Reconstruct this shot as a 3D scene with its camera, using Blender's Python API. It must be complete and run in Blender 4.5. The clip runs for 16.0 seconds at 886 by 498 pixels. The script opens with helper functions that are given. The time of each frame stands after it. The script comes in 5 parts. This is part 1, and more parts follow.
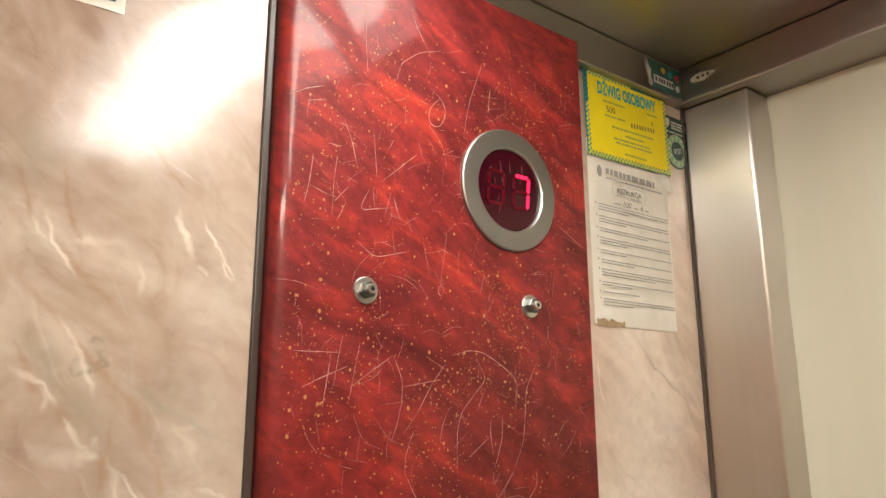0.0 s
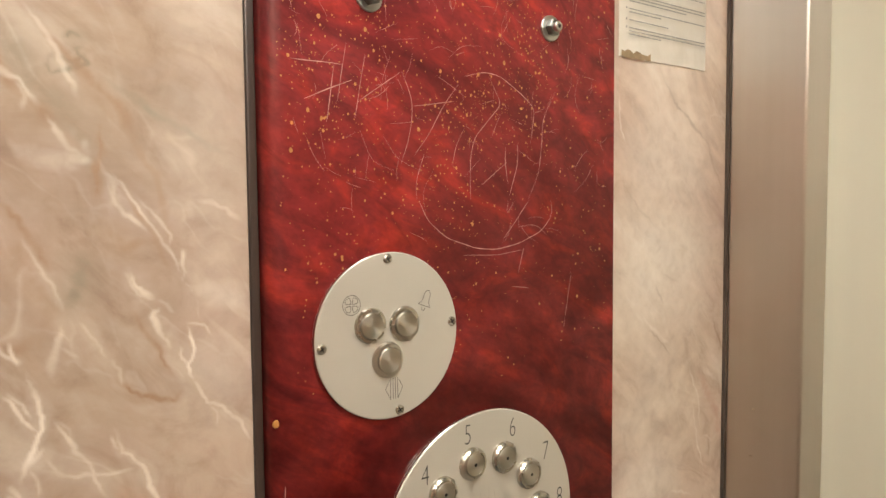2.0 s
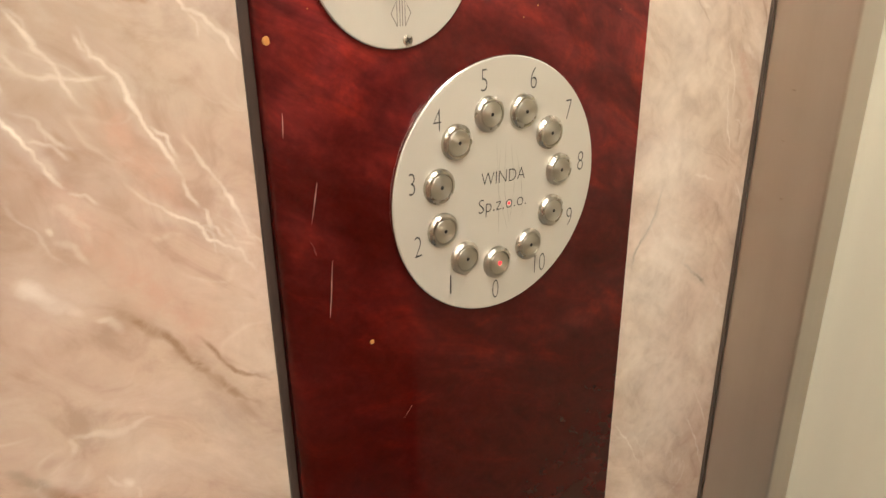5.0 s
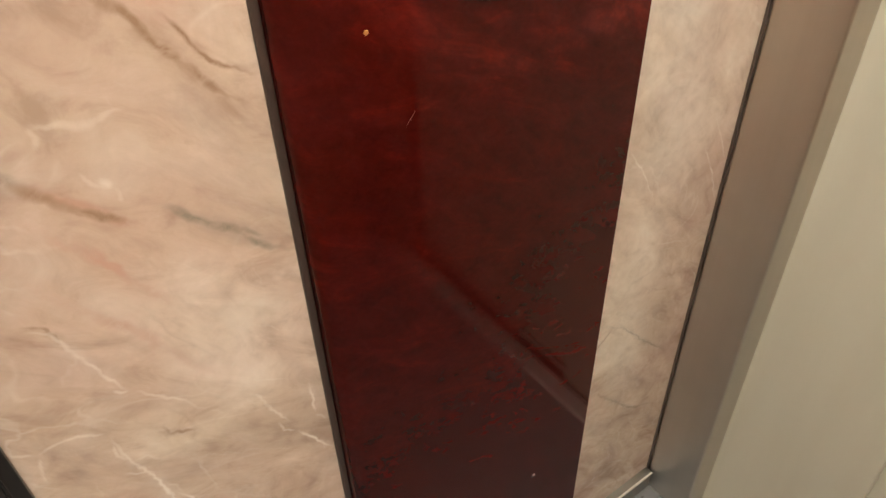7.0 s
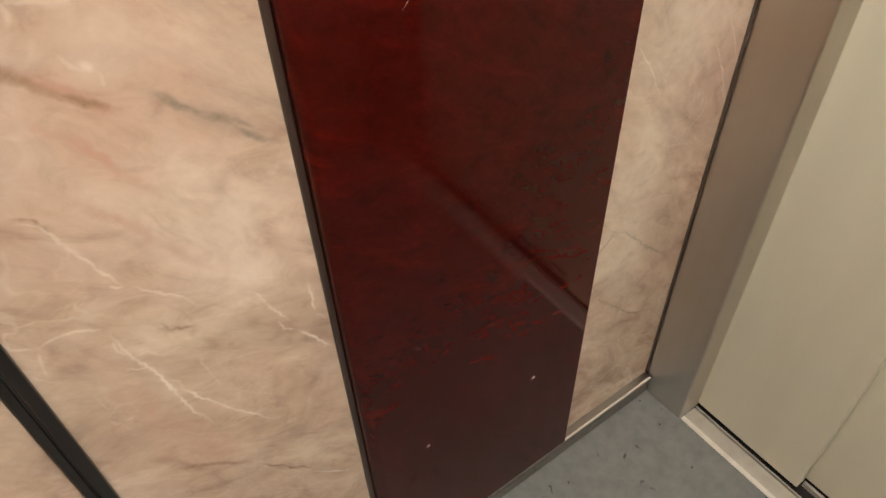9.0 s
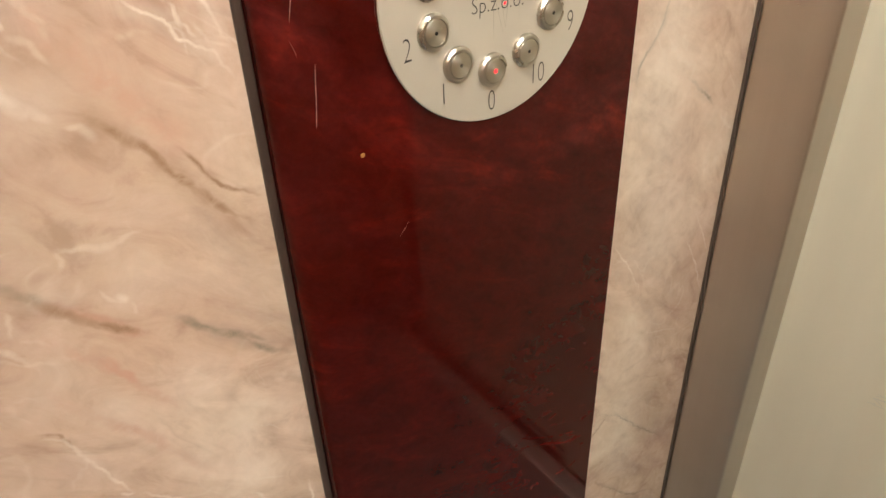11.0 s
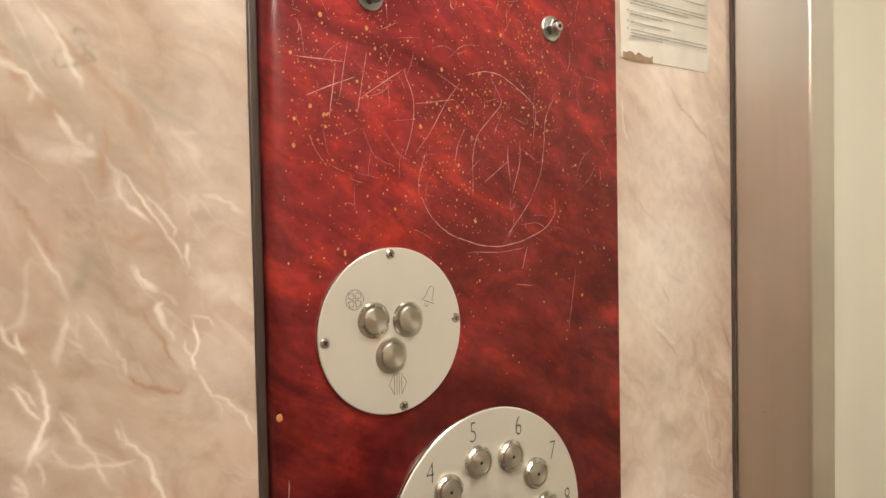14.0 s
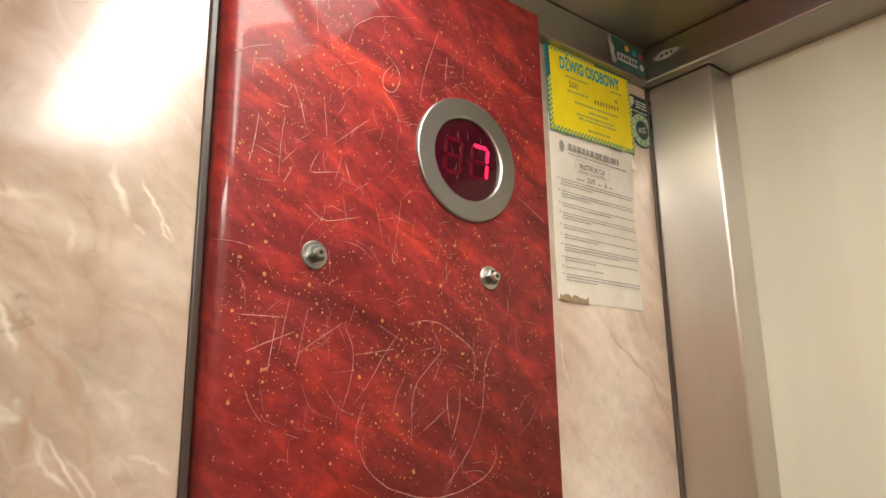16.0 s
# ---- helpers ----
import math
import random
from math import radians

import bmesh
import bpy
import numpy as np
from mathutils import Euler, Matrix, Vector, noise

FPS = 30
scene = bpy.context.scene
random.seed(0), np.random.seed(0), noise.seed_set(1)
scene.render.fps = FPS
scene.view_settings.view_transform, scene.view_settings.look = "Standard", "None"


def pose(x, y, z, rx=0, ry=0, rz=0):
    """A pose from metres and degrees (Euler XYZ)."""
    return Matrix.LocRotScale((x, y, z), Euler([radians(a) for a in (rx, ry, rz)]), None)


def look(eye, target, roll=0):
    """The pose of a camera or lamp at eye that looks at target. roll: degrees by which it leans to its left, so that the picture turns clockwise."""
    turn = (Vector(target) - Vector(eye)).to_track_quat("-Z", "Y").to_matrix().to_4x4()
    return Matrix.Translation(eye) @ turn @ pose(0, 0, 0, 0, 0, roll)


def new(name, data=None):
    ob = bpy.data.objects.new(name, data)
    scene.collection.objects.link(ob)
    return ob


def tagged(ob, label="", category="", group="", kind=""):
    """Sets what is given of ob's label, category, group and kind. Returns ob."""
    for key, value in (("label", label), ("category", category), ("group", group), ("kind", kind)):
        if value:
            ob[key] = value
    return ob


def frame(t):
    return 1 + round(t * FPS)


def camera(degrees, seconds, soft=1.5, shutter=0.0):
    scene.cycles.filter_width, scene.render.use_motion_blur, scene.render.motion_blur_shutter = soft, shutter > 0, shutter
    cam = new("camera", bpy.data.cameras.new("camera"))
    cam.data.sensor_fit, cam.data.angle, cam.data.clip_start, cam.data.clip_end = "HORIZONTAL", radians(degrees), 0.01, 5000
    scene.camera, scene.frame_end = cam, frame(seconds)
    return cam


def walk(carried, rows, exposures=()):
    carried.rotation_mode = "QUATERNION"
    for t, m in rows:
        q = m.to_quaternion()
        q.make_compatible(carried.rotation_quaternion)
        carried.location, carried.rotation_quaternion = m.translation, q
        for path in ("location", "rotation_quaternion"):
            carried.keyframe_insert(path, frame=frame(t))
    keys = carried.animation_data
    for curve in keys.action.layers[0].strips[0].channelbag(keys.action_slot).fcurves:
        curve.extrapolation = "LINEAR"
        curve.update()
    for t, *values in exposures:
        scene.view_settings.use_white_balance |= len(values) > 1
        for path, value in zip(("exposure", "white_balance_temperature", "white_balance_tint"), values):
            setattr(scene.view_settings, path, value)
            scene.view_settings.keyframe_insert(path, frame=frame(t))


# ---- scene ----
cam = camera(63.3, 16.0)
PATH = [
    (0, (-0.616, -0.55, 1.552), (0.577, 0.993, 1.993), -0.2),
    (0.5, (-0.606, -0.538, 1.534), (0.596, 1.029, 1.85), -0.2),
    (1, (-0.599, -0.53, 1.52), (0.607, 1.056, 1.695), -0.4),
    (1.5, (-0.593, -0.52, 1.503), (0.61, 1.077, 1.547), -0.7),
    (2, (-0.59, -0.51, 1.492), (0.61, 1.085, 1.37), -0.5),
    (2.5, (-0.582, -0.504, 1.456), (0.597, 1.097, 1.243), -1.1),
    (3, (-0.579, -0.497, 1.448), (0.589, 1.091, 1.111), -1.0),
    (3.2, (-0.576, -0.495, 1.438), (0.587, 1.093, 1.08), -1.2),
    (5.3, (-0.565, -0.471, 1.368), (0.5, 1.006, 0.54), -0.7),
    (5.5, (-0.564, -0.47, 1.361), (0.483, 0.987, 0.477), -0.8),
    (6, (-0.56, -0.463, 1.34), (0.442, 0.934, 0.319), -0.8),
    (6.5, (-0.557, -0.457, 1.317), (0.392, 0.876, 0.168), -1.2),
    (7, (-0.553, -0.453, 1.29), (0.337, 0.82, 0.029), -1.9),
    (7.5, (-0.551, -0.451, 1.274), (0.285, 0.761, -0.08), -2.1),
    (7.6, (-0.56, -0.454, 1.268), (0.275, 0.748, -0.095), -1.6),
    (8, (-0.549, -0.449, 1.266), (0.243, 0.714, -0.155), -2.3),
    (8.2, (-0.551, -0.45, 1.265), (0.234, 0.701, -0.171), -2.4),
    (10.3, (-0.553, -0.46, 1.285), (0.301, 0.771, -0.04), -2.6),
    (10.5, (-0.554, -0.459, 1.297), (0.328, 0.8, 0.019), -2.4),
    (11, (-0.558, -0.472, 1.331), (0.411, 0.897, 0.243), -2.5),
    (11.5, (-0.563, -0.482, 1.356), (0.471, 0.969, 0.447), -2.5),
    (12, (-0.571, -0.493, 1.369), (0.511, 1.018, 0.631), -2.6),
    (12.5, (-0.577, -0.498, 1.381), (0.542, 1.054, 0.797), -2.3),
    (13, (-0.576, -0.504, 1.405), (0.565, 1.079, 0.968), -1.9),
    (13.5, (-0.578, -0.511, 1.426), (0.581, 1.103, 1.193), -1.7),
    (14, (-0.586, -0.518, 1.47), (0.588, 1.1, 1.41), -1.1),
    (14.5, (-0.589, -0.528, 1.488), (0.585, 1.085, 1.637), -1.1),
    (14.9, (-0.595, -0.532, 1.509), (0.595, 1.055, 1.765), -0.7),
    (15, (-0.592, -0.536, 1.508), (0.591, 1.05, 1.804), -0.8),
    (15.5, (-0.589, -0.537, 1.52), (0.618, 1.011, 1.901), -0.5),
    (16, (-0.579, -0.543, 1.516), (0.651, 0.963, 1.987), -0.9),
]
# the clip's camera closes down while the lamps are in or near its view
walk(cam, [(t, look(eye, target, roll)) for t, eye, target, roll in PATH],
     ((0, -0.46), (1.5, -0.44), (2.5, -0.35), (3.2, -0.26), (5.3, 0.04), (8.2, 0.02), (11.5, 0.06), (13, -0.12), (14, -0.30), (16, -0.44)))

# ---- world and light ----
world = bpy.data.worlds.new("world")
scene.world = world
world.use_nodes = True
world.node_tree.nodes["Background"].inputs[0].default_value = (0.02, 0.018, 0.015, 1)
LAMP = 25.0     # radiance of the lamps by the door
FILL_REAR = 54.0  # radiance of the added rear fill panel
OPAL = 6.0      # radiance of the opal margin

# ---- materials ----
def mat(name):
    m = bpy.data.materials.new(name)
    m.use_nodes = True
    nt = m.node_tree
    return m, nt, nt.nodes["Principled BSDF"]


def node(nt, kind, ins=None, **props):
    n = nt.nodes.new(kind)
    for k, v in props.items():
        if k == "operation":
            n.operation = v
        elif k == "blend":
            n.data_type, n.blend_type = "RGBA", v
        elif k == "direction":
            n.direction_type = v
        elif k == "axis":
            n.axis = v
        elif k == "feature":
            n.feature = v
        elif k == "interp":
            n.interpolation_type = v
    for k, v in (ins or {}).items():
        if isinstance(v, bpy.types.NodeSocket):
            nt.links.new(v, n.inputs[k])
        else:
            n.inputs[k].default_value = v
    return n


def ramp(nt, fac, stops):
    n = nt.nodes.new("ShaderNodeValToRGB")
    el = n.color_ramp.elements
    el[0].position, el[0].color = stops[0][0], (*stops[0][1], 1)
    el[1].position, el[1].color = stops[-1][0], (*stops[-1][1], 1)
    for p, c in stops[1:-1]:
        e = el.new(p)
        e.color = (*c, 1)
    nt.links.new(fac, n.inputs[0])
    return n.outputs[0]


def mix(nt, fac, a, b, blend="MIX"):
    n = node(nt, "ShaderNodeMix", blend=blend)
    for i, v in ((0, fac), (6, a), (7, b)):
        if isinstance(v, bpy.types.NodeSocket):
            nt.links.new(v, n.inputs[i])
        else:
            n.inputs[i].default_value = v if i == 0 else (*v, 1)
    return n.outputs[2]


def math_node(nt, op, a, b=0.0):
    n = node(nt, "ShaderNodeMath", {0: a, 1: b}, operation=op)
    return n.outputs[0]


def wall_coords(nt, angle, sx, sz, shift=0.0):
    """Coordinates on an upright surface, turned so that the grain runs along the first axis."""
    tc = node(nt, "ShaderNodeTexCoord")
    s = node(nt, "ShaderNodeSeparateXYZ", {0: tc.outputs["Object"]})
    u = math_node(nt, "SUBTRACT", s.outputs[0], s.outputs[1])
    c = node(nt, "ShaderNodeCombineXYZ", {0: u, 1: shift, 2: s.outputs[2]})
    r = node(nt, "ShaderNodeMapping", {"Vector": c.outputs[0], "Rotation": (0, radians(angle), 0)})
    return node(nt, "ShaderNodeMapping", {"Vector": r.outputs[0], "Scale": (sx, 1, sz)}).outputs[0], tc


def noise_tex(nt, vec, scale, detail=4.0, rough=0.55, dist=0.0):
    return node(nt, "ShaderNodeTexNoise", {"Vector": vec, "Scale": scale, "Detail": detail, "Roughness": rough, "Distortion": dist}).outputs[0]


def ridge(nt, fac, width):
    """One along the middle level of a noise, falling to nothing at width."""
    d = math_node(nt, "ABSOLUTE", math_node(nt, "SUBTRACT", fac, 0.5))
    n = node(nt, "ShaderNodeMapRange", {0: d, 1: 0.0, 2: width, 3: 1.0, 4: 0.0})
    return n.outputs[0]


def bump(nt, bsdf, height, strength, distance):
    b = node(nt, "ShaderNodeBump", {"Height": height, "Strength": strength, "Distance": distance})
    nt.links.new(b.outputs[0], bsdf.inputs["Normal"])


def marble():
    m, nt, p = mat("marble_laminate")
    v, tc = wall_coords(nt, -42, 2.0, 3.7)
    n1 = noise_tex(nt, v, 2.2, 9, 0.58, 1.2)
    col = ramp(nt, n1, ((0.28, (0.44, 0.34, 0.28)), (0.42, (0.61, 0.49, 0.40)), (0.52, (0.69, 0.565, 0.46)), (0.62, (0.78, 0.67, 0.56)), (0.76, (0.85, 0.765, 0.67))))
    v2, _ = wall_coords(nt, -30, 1.0, 2.0, 3.1)
    n2 = noise_tex(nt, v2, 3.0, 4, 0.55, 0.4)
    # the colour turns from cream to darker taupe across a diagonal, towards upper left
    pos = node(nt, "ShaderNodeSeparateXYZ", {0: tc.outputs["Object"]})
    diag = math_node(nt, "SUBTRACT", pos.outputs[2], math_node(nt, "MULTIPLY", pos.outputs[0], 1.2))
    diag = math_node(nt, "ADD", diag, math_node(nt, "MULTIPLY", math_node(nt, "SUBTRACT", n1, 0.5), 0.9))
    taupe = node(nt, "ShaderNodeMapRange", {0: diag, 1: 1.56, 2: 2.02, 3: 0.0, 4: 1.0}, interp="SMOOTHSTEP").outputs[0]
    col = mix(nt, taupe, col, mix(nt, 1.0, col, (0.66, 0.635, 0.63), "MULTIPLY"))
    pink = ramp(nt, n2, ((0.38, (0.98, 0.90, 0.88)), (0.58, (1.0, 0.985, 0.95))))
    col = mix(nt, 1.0, col, pink, "MULTIPLY")
    v3, _ = wall_coords(nt, -47, 2.2, 5.0, 7.7)
    n3 = noise_tex(nt, v3, 2.6, 4, 0.5, 0.8)
    mask = ramp(nt, noise_tex(nt, v2, 6.0, 3), ((0.42, (0, 0, 0)), (0.62, (1, 1, 1))))
    dark = math_node(nt, "MULTIPLY", ridge(nt, n3, 0.035), mask)
    col = mix(nt, math_node(nt, "MULTIPLY", dark, 0.30), col, (0.42, 0.30, 0.22))
    v4, _ = wall_coords(nt, -40, 2.0, 3.6, 12.3)
    n4 = noise_tex(nt, v4, 3.0, 3, 0.45, 0.7)
    light = ridge(nt, n4, 0.016)
    mask2 = ramp(nt, noise_tex(nt, v3, 3.0, 2), ((0.48, (0, 0, 0)), (0.6, (1, 1, 1))))
    col = mix(nt, math_node(nt, "MULTIPLY", math_node(nt, "MULTIPLY", light, mask2), 0.2), col, (0.88, 0.79, 0.69))
    v5, _ = wall_coords(nt, -42, 2.2, 4.0, 21.0)
    n5 = noise_tex(nt, v5, 7.0, 8, 0.58, 1.1)
    feather = ramp(nt, n5, ((0.30, (0.70, 0.62, 0.57)), (0.46, (0.93, 0.90, 0.87)), (0.58, (1.0, 1.0, 1.0)), (0.72, (1.10, 1.13, 1.16))))
    col = mix(nt, 0.80, col, feather, "MULTIPLY")
    # branching white veins
    v6, _ = wall_coords(nt, -52, 1.0, 1.9, 31.0)
    warp = node(nt, "ShaderNodeTexNoise", {"Vector": v6, "Scale": 6.0, "Detail": 4.0, "Roughness": 0.6}).outputs[1]
    bent = node(nt, "ShaderNodeMix", {0: 0.15})
    bent.data_type = "VECTOR"
    nt.links.new(v6, bent.inputs[4])
    nt.links.new(warp, bent.inputs[5])
    for sc, wd, lo, hi, amt in ((11.0, 0.040, 0.50, 0.68, 0.28),):
        vo = node(nt, "ShaderNodeTexVoronoi", {"Vector": bent.outputs[1], "Scale": sc}, feature="DISTANCE_TO_EDGE")
        line = node(nt, "ShaderNodeMapRange", {0: vo.outputs["Distance"], 1: 0.0, 2: wd, 3: 1.0, 4: 0.0}, interp="SMOOTHSTEP").outputs[0]
        where = ramp(nt, noise_tex(nt, v2, sc * 0.75, 4, 0.6), ((lo, (0, 0, 0)), (hi, (1, 1, 1))))
        col = mix(nt, math_node(nt, "MULTIPLY", math_node(nt, "MULTIPLY", math_node(nt, "MULTIPLY", line, where), amt), math_node(nt, "SUBTRACT", 1.0, math_node(nt, "MULTIPLY", taupe, 0.65))), col, (0.86, 0.79, 0.71))
    # the veins of the boards' own print, broken up by the grain
    att = node(nt, "ShaderNodeAttribute")
    att.attribute_name = "veins"
    kinds = node(nt, "ShaderNodeSeparateColor", {0: att.outputs["Color"]})
    grain = noise_tex(nt, tc.outputs["Object"], 70, 6, 0.62, 0.6)
    dense = node(nt, "ShaderNodeMapRange", {0: grain, 1: 0.32, 2: 0.56, 3: 0.50, 4: 1.30}).outputs[0]
    solid = node(nt, "ShaderNodeMapRange", {0: grain, 1: 0.32, 2: 0.56, 3: 0.78, 4: 1.05}).outputs[0]
    for amount, tone in ((math_node(nt, "SUBTRACT", 1.0, att.outputs["Alpha"]), (0.58, 0.36, 0.27)), (kinds.outputs[2], (0.30, 0.25, 0.19)), (kinds.outputs[1], (0.35, 0.22, 0.14)), (kinds.outputs[0], (0.96, 0.89, 0.80))):
        col = mix(nt, math_node(nt, "MULTIPLY", amount, solid if tone[2] > 0.5 else dense), col, tone)
    fine = noise_tex(nt, tc.outputs["Object"], 70, 4, 0.65)
    col = mix(nt, 0.16, col, ramp(nt, fine, ((0.3, (0.62, 0.6, 0.58)), (0.7, (1.0, 1.0, 1.0)))), "MULTIPLY")
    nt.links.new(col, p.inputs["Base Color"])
    rr = node(nt, "ShaderNodeMapRange", {0: fine, 1: 0.3, 2: 0.7, 3: 0.10, 4: 0.16})
    nt.links.new(rr.outputs[0], p.inputs["Roughness"])
    p.inputs["Specular IOR Level"].default_value = 0.7
    big = noise_tex(nt, tc.outputs["Object"], 14, 3)
    bump(nt, p, math_node(nt, "ADD", big, math_node(nt, "MULTIPLY", fine, 0.25)), 0.10, 0.004)
    return m


def red_stone():
    m, nt, p = mat("red_stone_laminate")
    v, tc = wall_coords(nt, -24, 1.3, 3.4, 1.7)
    n1 = noise_tex(nt, v, 6.5, 9, 0.62, 1.5)
    v2, _ = wall_coords(nt, -20, 1.0, 1.6, 5.2)
    n2 = noise_tex(nt, v2, 5.0, 4, 0.55, 0.8)
    f = math_node(nt, "ADD", math_node(nt, "MULTIPLY", n1, 0.72), math_node(nt, "MULTIPLY", n2, 0.28))
    # dark tone for the lower part, bright tone for the lit upper part
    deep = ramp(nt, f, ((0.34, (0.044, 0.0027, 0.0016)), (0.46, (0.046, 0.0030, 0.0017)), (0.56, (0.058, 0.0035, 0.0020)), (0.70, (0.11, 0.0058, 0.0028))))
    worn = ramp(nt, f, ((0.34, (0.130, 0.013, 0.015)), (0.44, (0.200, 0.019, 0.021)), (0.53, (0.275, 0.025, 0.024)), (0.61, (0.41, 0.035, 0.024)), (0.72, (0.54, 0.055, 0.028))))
    # brighter with height: light on the upper panel put into the colour, plus scratches
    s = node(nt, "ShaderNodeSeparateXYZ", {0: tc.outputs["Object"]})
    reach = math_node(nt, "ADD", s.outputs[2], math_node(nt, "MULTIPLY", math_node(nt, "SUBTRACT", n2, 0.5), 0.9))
    lit_wear = node(nt, "ShaderNodeMapRange", {0: reach, 1: 0.95, 2: 1.70, 3: 0.0, 4: 1.0}, interp="SMOOTHSTEP").outputs[0]
    col = mix(nt, lit_wear, deep, worn)
    # dark swooping veins
    v8, _ = wall_coords(nt, -30, 1.2, 3.0, 15.0)
    sweep = ridge(nt, noise_tex(nt, v8, 4.0, 5, 0.55, 1.4), 0.05)
    col = mix(nt, math_node(nt, "MULTIPLY", sweep, 0.32), col, (0.060, 0.006, 0.006))
    v7, _ = wall_coords(nt, -34, 1.0, 1.8, 9.4)
    mott = noise_tex(nt, v7, 34.0, 7, 0.70, 0.6)
    col = mix(nt, 0.55, col, ramp(nt, mott, ((0.34, (0.62, 0.58, 0.58)), (0.5, (0.95, 0.93, 0.93)), (0.66, (1.35, 1.35, 1.35)))), "MULTIPLY")
    fleck = noise_tex(nt, tc.outputs["Object"], 160, 3, 0.6)
    col = mix(nt, 0.45, col, ramp(nt, fleck, ((0.32, (0.68, 0.64, 0.64)), (0.66, (1.0, 1.0, 1.0)))), "MULTIPLY")
    nt.links.new(col, p.inputs["Base Color"])
    sm = noise_tex(nt, tc.outputs["Object"], 9, 5, 0.6)
    rr = node(nt, "ShaderNodeMapRange", {0: sm, 1: 0.35, 2: 0.7, 3: 0.05, 4: 0.11})
    nt.links.new(rr.outputs[0], p.inputs["Roughness"])
    p.inputs["IOR"].default_value = 1.45
    p.inputs["Specular IOR Level"].default_value = 0.23
    # a rough coat hazes the same upper part, over its hairline scratches
    haze = node(nt, "ShaderNodeMapRange", {0: lit_wear, 1: 0.0, 2: 1.0, 3: 0.0, 4: 0.42})
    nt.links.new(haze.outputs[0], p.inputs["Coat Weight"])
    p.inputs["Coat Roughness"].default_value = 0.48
    bump(nt, p, sm, 0.03, 0.002)
    return m


def steel(name, base, rough, along, strength=0.0, aniso=0.0, turn=0.25):
    """Brushed stainless steel; along is the stretch of the brushing."""
    m, nt, p = mat(name)
    tc = node(nt, "ShaderNodeTexCoord")
    mp = node(nt, "ShaderNodeMapping", {"Vector": tc.outputs["Object"], "Scale": along})
    n = noise_tex(nt, mp.outputs[0], 1.0, 3, 0.6)
    sm = noise_tex(nt, tc.outputs["Object"], 5, 4, 0.6)
    shade = math_node(nt, "ADD", math_node(nt, "MULTIPLY", n, 0.35), math_node(nt, "MULTIPLY", sm, 0.65))
    col = mix(nt, 1.0, base, ramp(nt, shade, ((0.3, (0.88, 0.87, 0.86)), (0.7, (1.0, 1.0, 1.0)))), "MULTIPLY")
    nt.links.new(col, p.inputs["Base Color"])
    p.inputs["Metallic"].default_value = 1.0
    rr = node(nt, "ShaderNodeMapRange", {0: shade, 1: 0.3, 2: 0.7, 3: rough - 0.03, 4: rough + 0.04})
    nt.links.new(rr.outputs[0], p.inputs["Roughness"])
    if aniso:
        p.inputs["Anisotropic"].default_value = aniso
        p.inputs["Anisotropic Rotation"].default_value = turn
        t = node(nt, "ShaderNodeTangent", direction="RADIAL", axis="Z")
        nt.links.new(t.outputs[0], p.inputs["Tangent"])
    if strength:
        bump(nt, p, n, strength, 0.001)
    return m


def plain(name, color, rough=0.5, metal=0.0, var=0.12, scale=40.0, bmp=0.0, emit=0.0):
    m, nt, p = mat(name)
    tc = node(nt, "ShaderNodeTexCoord")
    n = noise_tex(nt, tc.outputs["Object"], scale, 5, 0.6)
    lo = 1.0 - var
    col = mix(nt, 1.0, color, ramp(nt, n, ((0.3, (lo, lo, lo)), (0.7, (1.0, 1.0, 1.0)))), "MULTIPLY")
    nt.links.new(col, p.inputs["Base Color"])
    p.inputs["Roughness"].default_value = rough
    p.inputs["Metallic"].default_value = metal
    if emit:
        p.inputs["Emission Color"].default_value = (*color, 1)
        p.inputs["Emission Strength"].default_value = emit
    if bmp:
        bump(nt, p, n, bmp, 0.002)
    return m


def turned_steel():
    """Steel turned on a lathe: the highlight opens like a fan."""
    m, nt, p = mat("turned_steel")
    p.inputs["Base Color"].default_value = (0.50, 0.47, 0.40, 1)
    p.inputs["Metallic"].default_value = 1.0
    p.inputs["Roughness"].default_value = 0.45
    p.inputs["Anisotropic"].default_value = 0.7
    p.inputs["Anisotropic Rotation"].default_value = 0.25
    t = node(nt, "ShaderNodeTangent", direction="RADIAL", axis="Y")
    nt.links.new(t.outputs[0], p.inputs["Tangent"])
    return m


def door_paint():
    m, nt, p = mat("cream_door_paint")
    tc = node(nt, "ShaderNodeTexCoord")
    mp = node(nt, "ShaderNodeMapping", {"Vector": tc.outputs["Object"], "Scale": (3, 7, 0.8)})
    n = noise_tex(nt, mp.outputs[0], 1.5, 4, 0.5)
    col = ramp(nt, n, ((0.3, (0.64, 0.61, 0.49)), (0.7, (0.70, 0.675, 0.55))))
    orange = noise_tex(nt, tc.outputs["Object"], 220, 2)
    nt.links.new(col, p.inputs["Base Color"])
    p.inputs["Roughness"].default_value = 0.42
    bump(nt, p, math_node(nt, "ADD", n, math_node(nt, "MULTIPLY", orange, 0.06)), 0.10, 0.002)
    return m


def vinyl():
    m, nt, p = mat("grey_vinyl")
    tc = node(nt, "ShaderNodeTexCoord")
    n = noise_tex(nt, tc.outputs["Object"], 30, 6, 0.65)
    col = ramp(nt, n, ((0.3, (0.185, 0.19, 0.19)), (0.7, (0.26, 0.265, 0.265))))
    chips = ramp(nt, noise_tex(nt, tc.outputs["Object"], 42, 2, 0.4, 0.6), ((0.70, (0, 0, 0)), (0.735, (1, 1, 1))))
    col = mix(nt, chips, col, (0.075, 0.07, 0.075))
    nt.links.new(col, p.inputs["Base Color"])
    p.inputs["Roughness"].default_value = 0.38
    bump(nt, p, n, 0.08, 0.002)
    return m


